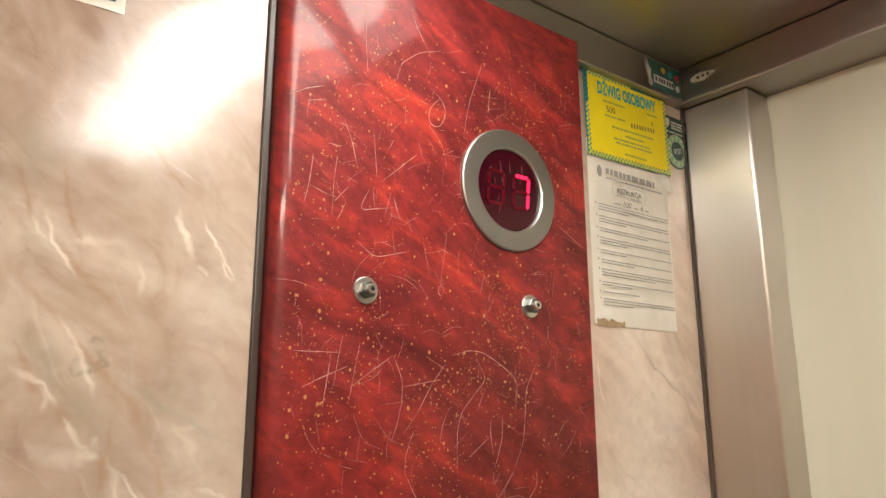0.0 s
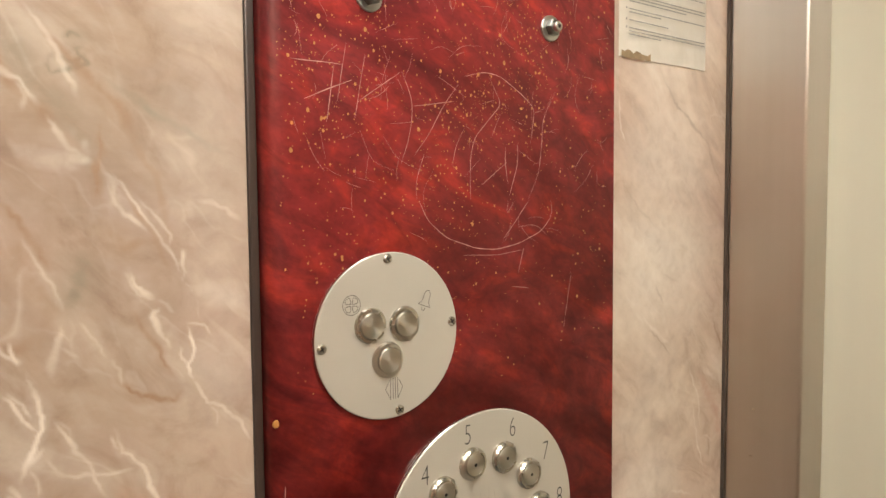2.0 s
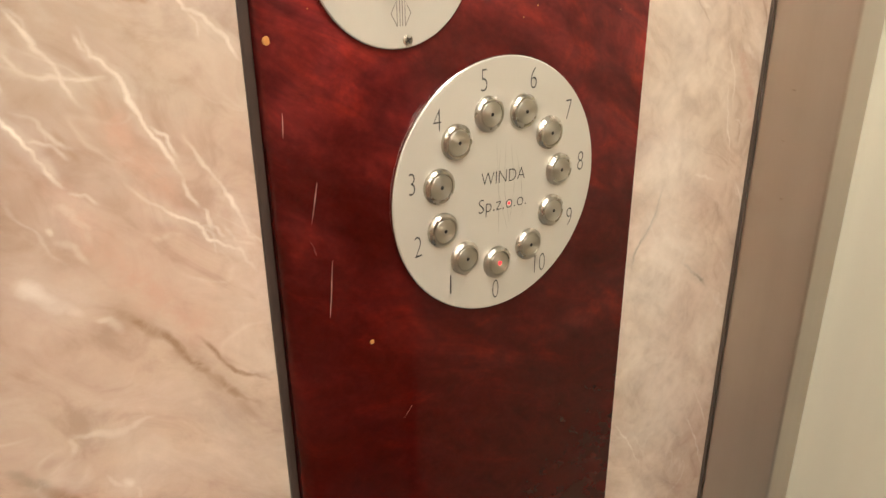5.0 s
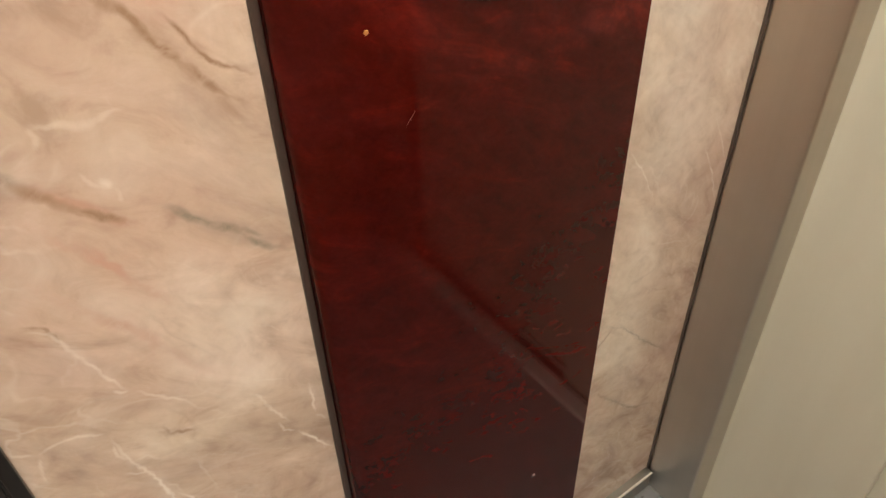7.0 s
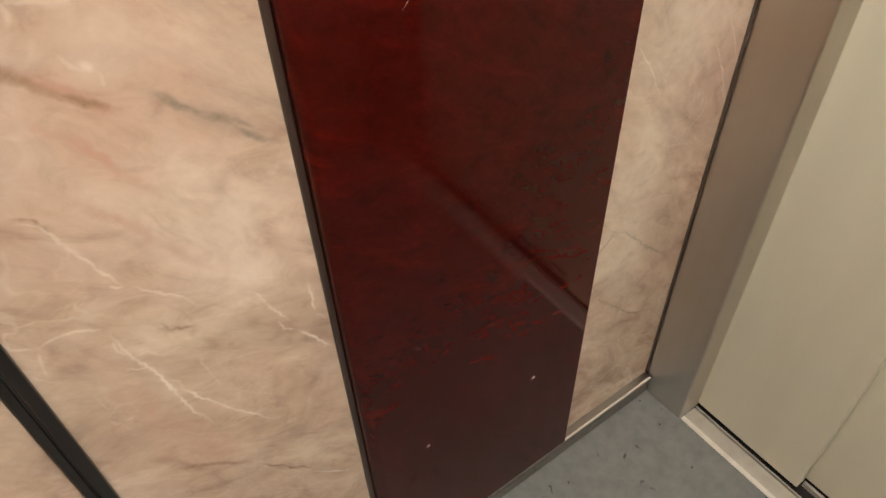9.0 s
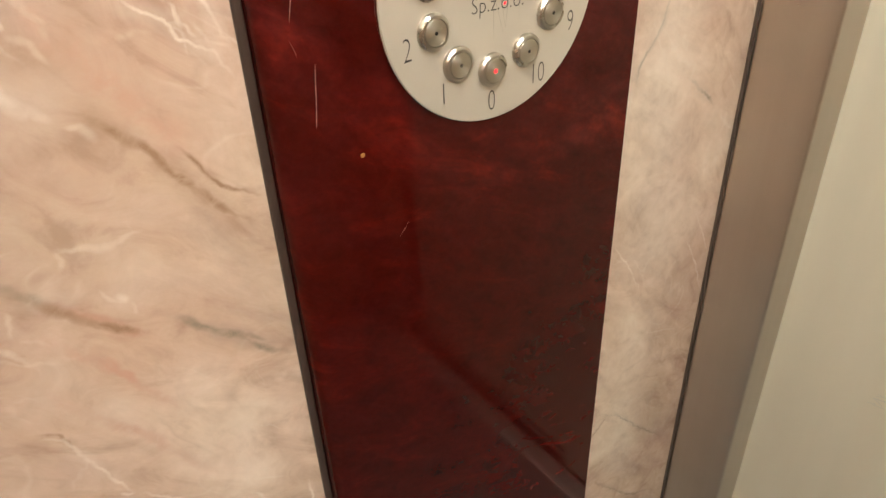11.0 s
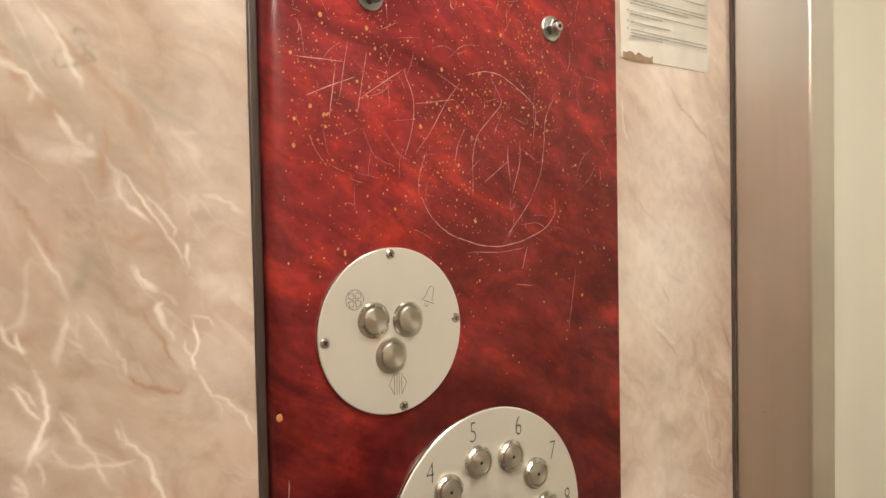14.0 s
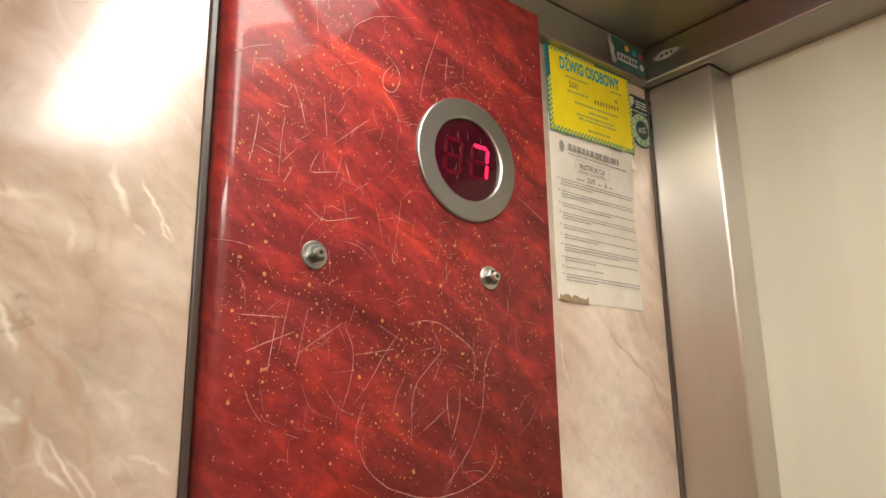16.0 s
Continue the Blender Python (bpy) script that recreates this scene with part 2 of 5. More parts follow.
def paper(name, color):
    m, nt, p = mat(name)
    tc = node(nt, "ShaderNodeTexCoord")
    n = noise_tex(nt, tc.outputs["Object"], 18, 5, 0.6, 0.5)
    col = mix(nt, 1.0, color, ramp(nt, n, ((0.3, (0.88, 0.86, 0.82)), (0.65, (1.0, 1.0, 1.0)))), "MULTIPLY")
    nt.links.new(col, p.inputs["Base Color"])
    p.inputs["Roughness"].default_value = 0.6
    bump(nt, p, n, 0.25, 0.004)
    return m


MARBLE, RED = marble(), red_stone()
POST_STEEL = steel("brushed_post_steel", (0.72, 0.675, 0.62), 0.36, (45, 45, 1.2), 0.0, 0.88, 0.0)
HEAD_STEEL = steel("brushed_header_steel", (0.41, 0.39, 0.355), 0.30, (6, 6, 420))
CEIL_STEEL = steel("brushed_ceiling_steel", (0.50, 0.475, 0.43), 0.33, (420, 4, 420))
SKIRT_STEEL = steel("brushed_skirting_steel", (0.33, 0.31, 0.285), 0.28, (6, 6, 420))
ALU = plain("worn_aluminium", (0.66, 0.62, 0.56), 0.38, 0.45, 0.2, 25)
LEDGE = plain("bright_ledge_metal", (0.90, 0.86, 0.79), 0.30, 0.25, 0.12, 30)
TURNED = turned_steel()
BEZEL = steel("satin_bezel_steel", (0.54, 0.51, 0.45), 0.27, (60, 60, 60), 0.01)
RING = steel("ring_steel", (0.46, 0.455, 0.43), 0.38, (900, 60, 900), 0.25)
ZINC = steel("zinc_plated_steel", (0.62, 0.62, 0.58), 0.30, (80, 80, 80), 0.03)
NUT = steel("dark_nut_steel", (0.20, 0.20, 0.19), 0.32, (80, 80, 80))
PLATE = plain("satin_aluminium_plate", (0.60, 0.565, 0.49), 0.36, 0.35, 0.05, 12)
PLATE_EDGE = steel("cut_plate_edge", (0.75, 0.73, 0.68), 0.22, (80, 80, 80), 0.01)
DOOR = door_paint()
VINYL = vinyl()
BLACK = plain("black_plastic_profile", (0.016, 0.014, 0.013), 0.32, 0, 0.3, 60, 0.05)
GASKET = plain("dark_brown_gap_filler", (0.10, 0.075, 0.06), 0.28, 0, 0.3, 30)
TRIM2 = plain("dark_edge_plastic", (0.06, 0.040, 0.032), 0.35, 0, 0.3, 30)
SCRATCH = plain("scratched_pale_laminate", (0.60, 0.31, 0.26), 0.7, 0, 0.6, 120)
GOLD = plain("gold_paint_speck", (0.56, 0.25, 0.06), 0.45, 0, 0.5, 90)
ENGRAVE = plain("engraved_black", (0.03, 0.028, 0.026), 0.6)
ETCH = plain("etched_grey_line", (0.10, 0.09, 0.08), 0.6)
HOLE = plain("dark_hole", (0.012, 0.01, 0.01), 0.6)
WHITE_PAPER = paper("white_notice_paper", (0.84, 0.80, 0.72))
YELLOW = paper("yellow_sticker_film", (0.90, 0.73, 0.01))
CYAN = plain("cyan_print", (0.03, 0.36, 0.38), 0.5)
NAVY = plain("dark_blue_print", (0.03, 0.11, 0.12), 0.5)
INK = plain("grey_print", (0.42, 0.40, 0.365), 0.7, 0, 0.3, 300)
PALE_INK = plain("faded_green_print", (0.46, 0.47, 0.10), 0.6, 0, 0.3, 300)
PEN = plain("black_pen", (0.05, 0.05, 0.05), 0.6)
GREEN = plain("dark_green_film", (0.012, 0.055, 0.038), 0.4)
LIME = plain("pale_green_print", (0.25, 0.52, 0.22), 0.5)
OFFWHITE = plain("offwhite_print", (0.62, 0.62, 0.54), 0.5)
TEAL = plain("teal_film", (0.035, 0.125, 0.105), 0.45, 0, 0.3)
TORN = plain("torn_paper_backing", (0.55, 0.51, 0.43), 0.8, 0, 0.35, 120, 0.3)
BROWN = plain("glue_brown_paper", (0.46, 0.33, 0.19), 0.8, 0, 0.4, 90)
AMBER = plain("amber_print", (0.75, 0.42, 0.03), 0.5)
CRIMSON = plain("crimson_print", (0.55, 0.03, 0.03), 0.5)
LENS = plain("dark_red_lens", (0.04, 0.001, 0.006), 0.10, 0, 0.2, 8)
# segments that are off get a faint glow of their own, to show dimly
SEG_OFF = plain("faint_glow_segment", (0.075, 0.001, 0.006), 0.25, 0, 0.1, 40, 0, 0.25)
SEG_ON = plain("lit_segment", (1.0, 0.012, 0.075), 0.4, 0, 0.02, 40, 0, 1.9)
LED = plain("lit_red_lamp", (1.0, 0.02, 0.03), 0.4, 0, 0.02, 40, 0, 2.0)
OPAL_MAT = plain("opal_diffuser", (1.0, 0.96, 0.90), 0.4, 0, 0.05, 10, 0, OPAL)
REAR_FILL_MAT = plain("rear_fill_light", (1.0, 0.968, 0.87), 0.4, 0, 0.02, 10, 0, FILL_REAR)
LAMP_MAT = plain("lamp_light", (1.0, 0.968, 0.87), 0.4, 0, 0.02, 10, 0, LAMP)


# ---- mesh helpers ----
def obj(name, bm, material, parent=None, label="", smooth=False):
    me = bpy.data.meshes.new(name)
    bmesh.ops.recalc_face_normals(bm, faces=bm.faces)
    bm.to_mesh(me)
    bm.free()
    for pol in me.polygons:
        pol.use_smooth = smooth
    me.materials.append(material)
    ob = new(name, me)
    if parent:
        ob.parent = parent
    if label:
        ob["label"] = label
    return ob


part = obj


def thing(name, loc, label, category, group=""):
    ob = new(name)
    ob.location = loc
    ob.empty_display_size = 0.02
    return tagged(ob, label, category, group)


def box(lo, hi, bevel=0.0, bm=None, seg=2):
    out = bm or bmesh.new()
    made = bmesh.ops.create_cube(out, size=1.0)["verts"]
    for v in made:
        v.co = [lo[i] + (v.co[i] + 0.5) * (hi[i] - lo[i]) for i in range(3)]
    if bevel:
        edges = list({e for v in made for e in v.link_edges})
        bmesh.ops.bevel(out, geom=edges, offset=bevel, segments=seg, affect="EDGES", profile=0.5)
    return out


def lathe(profile, seg=48, center=(0, 0, 0), bm=None):
    """Turn (radius, depth) pairs round an axis that points out of the wall; depth grows into the room."""
    out = bm or bmesh.new()
    rings = []
    for r, d in profile:
        if r < 1e-6:
            rings.append([out.verts.new((center[0], center[1] - d, center[2]))])
        else:
            rings.append([out.verts.new((center[0] + r * math.cos(a), center[1] - d, center[2] + r * math.sin(a)))
                          for a in (2 * math.pi * k / seg for k in range(seg))])
    for a, b in zip(rings, rings[1:]):
        for k in range(seg):
            q = [a[k % len(a)], a[(k + 1) % len(a)], b[(k + 1) % len(b)], b[k % len(b)]]
            q = list(dict.fromkeys(q))
            if len(q) > 2:
                out.faces.new(q)
    return out


def flat(points, y, bm=None):
    """A flat patch of film or print on the wall, from (x, z) corners."""
    out = bm or bmesh.new()
    out.faces.new([out.verts.new((x, y, z)) for x, z in points])
    return out


def rect(x0, z0, x1, z1, y, bm=None):
    return flat(((x0, z0), (x1, z0), (x1, z1), (x0, z1)), y, bm)


def sheet(x0, z0, x1, z1, y, thick, rng, wave=0.0006, n=14):
    """A sheet of paper, slightly wavy, with thickness."""
    bm = bmesh.new()
    g = [[bm.verts.new((x0 + (x1 - x0) * i / n, y - (wave * noise.noise((i * 0.45, j * 0.4, rng)) if 0 < i < n else 0),
                        z0 + (z1 - z0) * j / n)) for i in range(n + 1)] for j in range(n + 1)]
    for j in range(n):
        for i in range(n):
            bm.faces.new((g[j][i], g[j][i + 1], g[j + 1][i + 1], g[j + 1][i]))
    made = bmesh.ops.extrude_face_region(bm, geom=list(bm.faces))["geom"]
    for v in made:
        if isinstance(v, bmesh.types.BMVert):
            v.co.y += thick
    return bm


def ribbon(points, width, y, rng, rough=0.25, bm=None, wander=0.0, crisp=False):
    """A thin line drawn on the wall through (x, z) points, tapering and uneven."""
    out = bm or bmesh.new()
    fine = []
    for (xa, za), (xb, zb) in zip(points, points[1:]):
        n = max(2, int(math.hypot(xb - xa, zb - za) / (0.0034 if wander > 0.001 else 0.005)))
        for k in range(n):
            f = k / n
            fine.append((xa + (xb - xa) * f, za + (zb - za) * f))
    fine.append(points[-1])
    seed = rng.uniform(0, 50)
    fine = [fine[0]] + [(x + wander * (noise.noise((x * 45, z * 45, seed)) + 0.9 * noise.noise((x * 140, z * 140, seed))),
                         z + wander * (noise.noise((x * 45, z * 45, seed + 9)) + 0.9 * noise.noise((x * 140, z * 140, seed + 9)))) for x, z in fine[1:-1]] + [fine[-1]]
    # two passes round the corners off
    for _ in range(0 if crisp or wander > 0.001 else 2):
        fine = [fine[0]] + [((a[0] + 2 * b[0] + c[0]) / 4, (a[1] + 2 * b[1] + c[1]) / 4) for a, b, c in zip(fine, fine[1:], fine[2:])] + [fine[-1]]
    prev = None
    for i, (x, z) in enumerate(fine):
        a, b = fine[max(0, i - 1)], fine[min(len(fine) - 1, i + 1)]
        dx, dz = b[0] - a[0], b[1] - a[1]
        ln = math.hypot(dx, dz) or 1.0
        f = i / (len(fine) - 1)
        w = width * 0.5 * (1.0 if crisp else 0.25 + 0.75 * math.sin(math.pi * min(1, max(0, f))) ** 0.5) * (1 + rng.uniform(-rough, rough))
        cur = (out.verts.new((x - dz / ln * w, y, z + dx / ln * w)), out.verts.new((x + dz / ln * w, y, z - dx / ln * w)))
        if prev:
            out.faces.new((prev[0], prev[1], cur[1], cur[0]))
        prev = cur
    return out


def text(body, size, x, y, z, thin=0.0, align="CENTER", turn=0.0, squeeze=1.0, slant=0.0):
    """Lettering that faces into the room, its middle at x, z."""
    cu = bpy.data.curves.new("lettering", "FONT")
    cu.body, cu.size, cu.offset, cu.align_x, cu.align_y, cu.shear = body, 1.0, thin, align, "CENTER", slant
    cu.resolution_u = 3
    tmp = new("lettering", cu)
    dg = bpy.context.evaluated_depsgraph_get()
    me = bpy.data.meshes.new_from_object(tmp.evaluated_get(dg))
    bm = bmesh.new()
    bm.from_mesh(me)
    bpy.data.objects.remove(tmp)
    bpy.data.curves.remove(cu)
    bpy.data.meshes.remove(me)
    c, s = math.cos(radians(turn)), math.sin(radians(turn))
    for v in bm.verts:
        px, pz = v.co.x * size * squeeze, v.co.y * size
        v.co = (x + px * c - pz * s, y, z + px * s + pz * c)
    return bm


# ---- the cabin: floor, walls, ceiling ----
XW, XE, YS = -1.08, 0.239, -1.12      # rear wall, door side, far side wall
CEIL = 2.022
LIP = 1.970                           # underside of the headers

tagged(obj("floor", box((XW - 0.05, YS - 0.05, -0.06), (0.275, 0.02, 0.0)), VINYL), "grey speckled vinyl lift floor with dark chips", "floor", kind="structure")
wall = tagged(obj("wall_north", box((XW - 0.05, 0.006, 0.0), (0.44, 0.06, 2.10)), GASKET), "lift side wall clad in beige marble laminate", "wall", kind="structure")
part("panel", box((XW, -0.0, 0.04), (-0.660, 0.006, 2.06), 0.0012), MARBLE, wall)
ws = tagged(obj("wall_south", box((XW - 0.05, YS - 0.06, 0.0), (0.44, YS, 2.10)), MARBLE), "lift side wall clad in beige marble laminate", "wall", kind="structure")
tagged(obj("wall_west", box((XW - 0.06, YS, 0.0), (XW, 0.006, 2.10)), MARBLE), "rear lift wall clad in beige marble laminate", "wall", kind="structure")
tagged(obj("ceiling", box((XW - 0.05, YS - 0.05, CEIL), (0.44, 0.05, CEIL + 0.05)), CEIL_STEEL), "brushed stainless steel lift ceiling", "ceiling", kind="structure")

# ---- the printed marble boards beside the control panel ----
STEP = 0.00128
KINDS = {"white": 0, "brown": 1, "grey": 2, "pink": 3}


class Board:
    """A marble-printed board; its print is kept on a fine net over its face."""
    def __init__(self, x0, x1, z0, z1):
        self.xs = np.linspace(x0, x1, int((x1 - x0) / STEP) + 1)
        self.zs = np.linspace(z0, z1, int((z1 - z0) / STEP) + 1)
        self.tone = np.zeros((len(self.zs), len(self.xs), 4), dtype=np.float32)   # white, brown, grey, pink

    def dab(self, kind, x, z, r, amount):
        i0, i1 = np.searchsorted(self.xs, (x - r, x + r))
        j0, j1 = np.searchsorted(self.zs, (z - r, z + r))
        if i0 == i1 or j0 == j1:
            return
        d2 = ((self.xs[i0:i1] - x) ** 2)[None, :] + ((self.zs[j0:j1] - z) ** 2)[:, None]
        f = amount * np.clip(1.0 - d2 / (r * r), 0.0, 1.0) ** 1.6
        place = self.tone[j0:j1, i0:i1, KINDS[kind]]
        np.maximum(place, f, out=place)

    def build(self):
        nx, nz = len(self.xs), len(self.zs)
        co = np.zeros((nz, nx, 3), dtype=np.float32)
        co[:, :, 0], co[:, :, 2] = self.xs[None, :], self.zs[:, None]
        k = (np.arange(nz - 1)[:, None] * nx + np.arange(nx - 1)[None, :]).ravel()
        quads = np.stack((k + 1, k + nx + 1, k + nx, k), axis=1)
        # the sides and back of the board
        x0, x1, z0, z1 = self.xs[0], self.xs[-1], self.zs[0], self.zs[-1]
        shell = [(x, y, z) for y in (0.0, 0.006) for x, z in ((x0, z0), (x1, z0), (x1, z1), (x0, z1))]
        n = nx * nz
        sides = [[n + a for a in q] for q in ((0, 4, 5, 1), (1, 5, 6, 2), (2, 6, 7, 3), (3, 7, 4, 0), (4, 7, 6, 5))]
        me = bpy.data.meshes.new("panel")
        me.from_pydata(np.concatenate((co.reshape(-1, 3), np.array(shell, dtype=np.float32))), [], np.concatenate((quads, np.array(sides))))
        att = me.color_attributes.new("veins", "FLOAT_COLOR", "POINT")
        tone = np.concatenate((self.tone.reshape(-1, 4), np.zeros((8, 4), dtype=np.float32)))
        tone[:, 3] = 1.0 - tone[:, 3]     # a surface without the print reads as one
        att.data.foreach_set("color", tone.ravel())
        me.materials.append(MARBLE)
        ob = new("panel", me)
        ob.parent = wall
        return ob


boards = (Board(-0.637, -0.3861, 0.045, 1.975), Board(0.012, 0.285, 0.045, 1.975))
vrng = random.Random(17)


def strand(kind, pts, width, amount, wander):
    """A soft-edged strand of the print along (x, z) points: full in its middle, nothing at its rims and ends."""
    board = boards[0 if pts[0][0] < -0.2 else 1]
    step = max(0.0008, width * 0.12)
    fine = []
    for (xa, za), (xb, zb) in zip(pts, pts[1:]):
        n = max(3, int(math.hypot(xb - xa, zb - za) / step))
        fine += [(xa + (xb - xa) * k / n, za + (zb - za) * k / n) for k in range(n)]
    fine.append(pts[-1])
    seed = vrng.uniform(0, 90)
    last = len(fine) - 1
    for i, (x, z) in enumerate(fine):
        x += wander * (noise.noise((x * 60, z * 60, seed)) + 0.6 * noise.noise((x * 190, z * 190, seed)))
        z += wander * (noise.noise((x * 60, z * 60, seed + 9)) + 0.6 * noise.noise((x * 190, z * 190, seed + 9)))
        w = 0.5 * width * (1.0 + 0.8 * noise.noise((x * 70, z * 70, seed + 2))) * (0.4 + 0.6 * max(0.0, math.sin(math.pi * i / last)) ** 0.5)
        f = amount * min(1.0, 4.0 * i / last, 4.0 * (last - i) / last) * (0.85 + 0.6 * noise.noise((x * 50, z * 50, seed + 5)))
        board.dab(kind, x, z, max(w, 0.0019), max(0.0, min(1.0, f)))


def vein(kind, width, amount, *pts):
    amount = amount * 0.85 if kind == "white" else min(1.0, amount * 1.6)
    strand(kind, pts, width, amount, 0.0020 + width * 0.08)
    if kind == "white":
        strand(kind, pts, width * 3.5, amount * 0.25, 0.003)
        # side shoots that fork off along the grain
        for k in range(2 if amount > 0.7 else 1):
            a = vrng.choice(pts)
            ln, an = vrng.uniform(0.012, 0.035), vrng.uniform(-1.2, -0.3) + vrng.choice((0, math.pi))
            strand(kind, (a, (a[0] + ln * 0.5 * math.cos(an), a[1] + ln * 0.5 * math.sin(an)), (a[0] + ln * math.cos(an - 0.3), a[1] + ln * math.sin(an - 0.3))), width * 0.7, amount * 0.6, 0.002)
    else:
        strand(kind, pts, width * 2.2, amount * 0.3, 0.004)


vein("brown", 0.0041, 0.70, (-0.509, 1.795), (-0.491, 1.777), (-0.476, 1.759), (-0.458, 1.734), (-0.431, 1.713))
vein("grey", 0.0330, 0.50, (-0.562, 1.750), (-0.544, 1.727), (-0.532, 1.726))
vein("brown", 0.0049, 0.50, (-0.560, 1.726), (-0.556, 1.708), (-0.551, 1.689), (-0.547, 1.678))
vein("brown", 0.0058, 0.50, (-0.533, 1.738), (-0.527, 1.702), (-0.515, 1.660), (-0.513, 1.636))
vein("brown", 0.0041, 0.70, (-0.487, 1.495), (-0.486, 1.529), (-0.484, 1.548))
vein("brown", 0.0116, 0.45, (-0.554, 1.609), (-0.532, 1.566), (-0.502, 1.533), (-0.487, 1.521))
vein("brown", 0.0083, 0.35, (-0.544, 1.687), (-0.529, 1.666), (-0.487, 1.623), (-0.471, 1.608))
vein("grey", 0.0074, 0.45, (-0.484, 1.579), (-0.452, 1.557), (-0.401, 1.528))
vein("brown", 0.0099, 0.40, (-0.557, 1.646), (-0.522, 1.612), (-0.475, 1.560), (-0.450, 1.513), (-0.438, 1.450))
vein("grey", 0.0248, 0.40, (-0.548, 1.613), (-0.522, 1.574), (-0.496, 1.537), (-0.475, 1.498))
vein("brown", 0.0074, 0.40, (-0.472, 1.506), (-0.455, 1.478), (-0.442, 1.442))
vein("brown", 0.0066, 0.40, (-0.545, 1.501), (-0.531, 1.480), (-0.516, 1.450))
vein("white", 0.0091, 0.70, (-0.447, 1.715), (-0.450, 1.696), (-0.433, 1.664))
vein("white", 0.0033, 0.90, (-0.431, 1.704), (-0.419, 1.684), (-0.407, 1.663), (-0.399, 1.650))
vein("white", 0.0049, 0.50, (-0.541, 1.691), (-0.533, 1.669), (-0.517, 1.644))
vein("white", 0.0116, 0.40, (-0.529, 1.670), (-0.490, 1.672), (-0.478, 1.666))
vein("white", 0.0066, 0.45, (-0.529, 1.623), (-0.514, 1.601), (-0.498, 1.567), (-0.493, 1.556))
vein("white", 0.0066, 0.55, (-0.516, 1.551), (-0.506, 1.533), (-0.487, 1.521))
vein("white", 0.0074, 0.50, (-0.552, 1.583), (-0.532, 1.573), (-0.517, 1.551))
vein("white", 0.0041, 0.60, (-0.480, 1.517), (-0.459, 1.486), (-0.439, 1.457), (-0.434, 1.441))
vein("white", 0.0165, 0.35, (-0.542, 1.537), (-0.518, 1.522), (-0.494, 1.518))
vein("white", 0.0058, 0.90, (-0.534, 1.394), (-0.528, 1.372), (-0.526, 1.354), (-0.534, 1.330), (-0.538, 1.317))
vein("white", 0.0041, 0.80, (-0.544, 1.378), (-0.534, 1.359), (-0.526, 1.352))
vein("white", 0.0066, 0.80, (-0.542, 1.321), (-0.536, 1.307), (-0.550, 1.298))
vein("white", 0.0041, 0.90, (-0.536, 1.307), (-0.523, 1.284), (-0.506, 1.249))
vein("white", 0.0041, 0.45, (-0.520, 1.360), (-0.507, 1.336), (-0.496, 1.319), (-0.489, 1.295))
vein("white", 0.0074, 0.40, (-0.511, 1.420), (-0.515, 1.403), (-0.518, 1.385))
vein("white", 0.0049, 0.60, (-0.534, 1.330), (-0.523, 1.339))
vein("white", 0.0033, 0.50, (-0.501, 1.419), (-0.485, 1.392))
vein("white", 0.0033, 0.45, (-0.531, 1.476), (-0.518, 1.445), (-0.509, 1.424))
vein("white", 0.0066, 0.60, (-0.472, 1.451), (-0.466, 1.439), (-0.453, 1.428))
vein("white", 0.0083, 0.65, (-0.451, 1.427), (-0.455, 1.416), (-0.450, 1.404), (-0.440, 1.392))
vein("white", 0.0033, 0.90, (-0.433, 1.411), (-0.428, 1.391), (-0.431, 1.379), (-0.428, 1.367))
vein("white", 0.0049, 0.60, (-0.436, 1.465), (-0.433, 1.446), (-0.435, 1.438))
vein("white", 0.0281, 0.45, (-0.434, 1.434), (-0.418, 1.436), (-0.386, 1.416))
vein("white", 0.0049, 0.75, (-0.433, 1.375), (-0.419, 1.353), (-0.395, 1.333), (-0.387, 1.315))
vein("white", 0.0041, 0.90, (-0.482, 1.347), (-0.477, 1.327), (-0.463, 1.313), (-0.454, 1.283), (-0.433, 1.244))
vein("white", 0.0049, 0.40, (-0.531, 1.304), (-0.513, 1.293), (-0.494, 1.269))
vein("white", 0.0041, 0.45, (-0.527, 1.325), (-0.505, 1.317), (-0.467, 1.313))
vein("white", 0.0116, 0.50, (-0.510, 1.527), (-0.491, 1.525))
vein("white", 0.0049, 0.50, (-0.485, 1.515), (-0.476, 1.498), (-0.457, 1.473))
vein("white", 0.0049, 0.50, (-0.466, 1.502), (-0.443, 1.473), (-0.440, 1.458))
vein("white", 0.0099, 0.40, (-0.430, 1.499), (-0.407, 1.492), (-0.387, 1.481))
vein("grey", 0.0182, 0.60, (-0.498, 1.462), (-0.501, 1.444), (-0.509, 1.427))
vein("brown", 0.0049, 0.60, (-0.488, 1.526), (-0.488, 1.497))
vein("brown", 0.0132, 0.45, (-0.524, 1.411), (-0.542, 1.402))
vein("brown", 0.0049, 0.60, (-0.471, 1.425), (-0.454, 1.397), (-0.441, 1.372))
vein("brown", 0.0049, 0.60, (-0.484, 1.381), (-0.467, 1.364), (-0.442, 1.357), (-0.434, 1.367))
vein("brown", 0.0099, 0.45, (-0.484, 1.483), (-0.472, 1.465), (-0.457, 1.469))
vein("brown", 0.0182, 0.30, (-0.537, 1.479), (-0.522, 1.435), (-0.514, 1.420))
vein("white", 0.0116, 0.55, (-0.514, 1.247), (-0.509, 1.236), (-0.492, 1.222))
vein("white", 0.0099, 0.55, (-0.521, 1.230), (-0.520, 1.222))
vein("white", 0.0049, 0.85, (-0.473, 1.250), (-0.459, 1.235), (-0.447, 1.222), (-0.430, 1.213), (-0.425, 1.200), (-0.403, 1.187), (-0.391, 1.165))
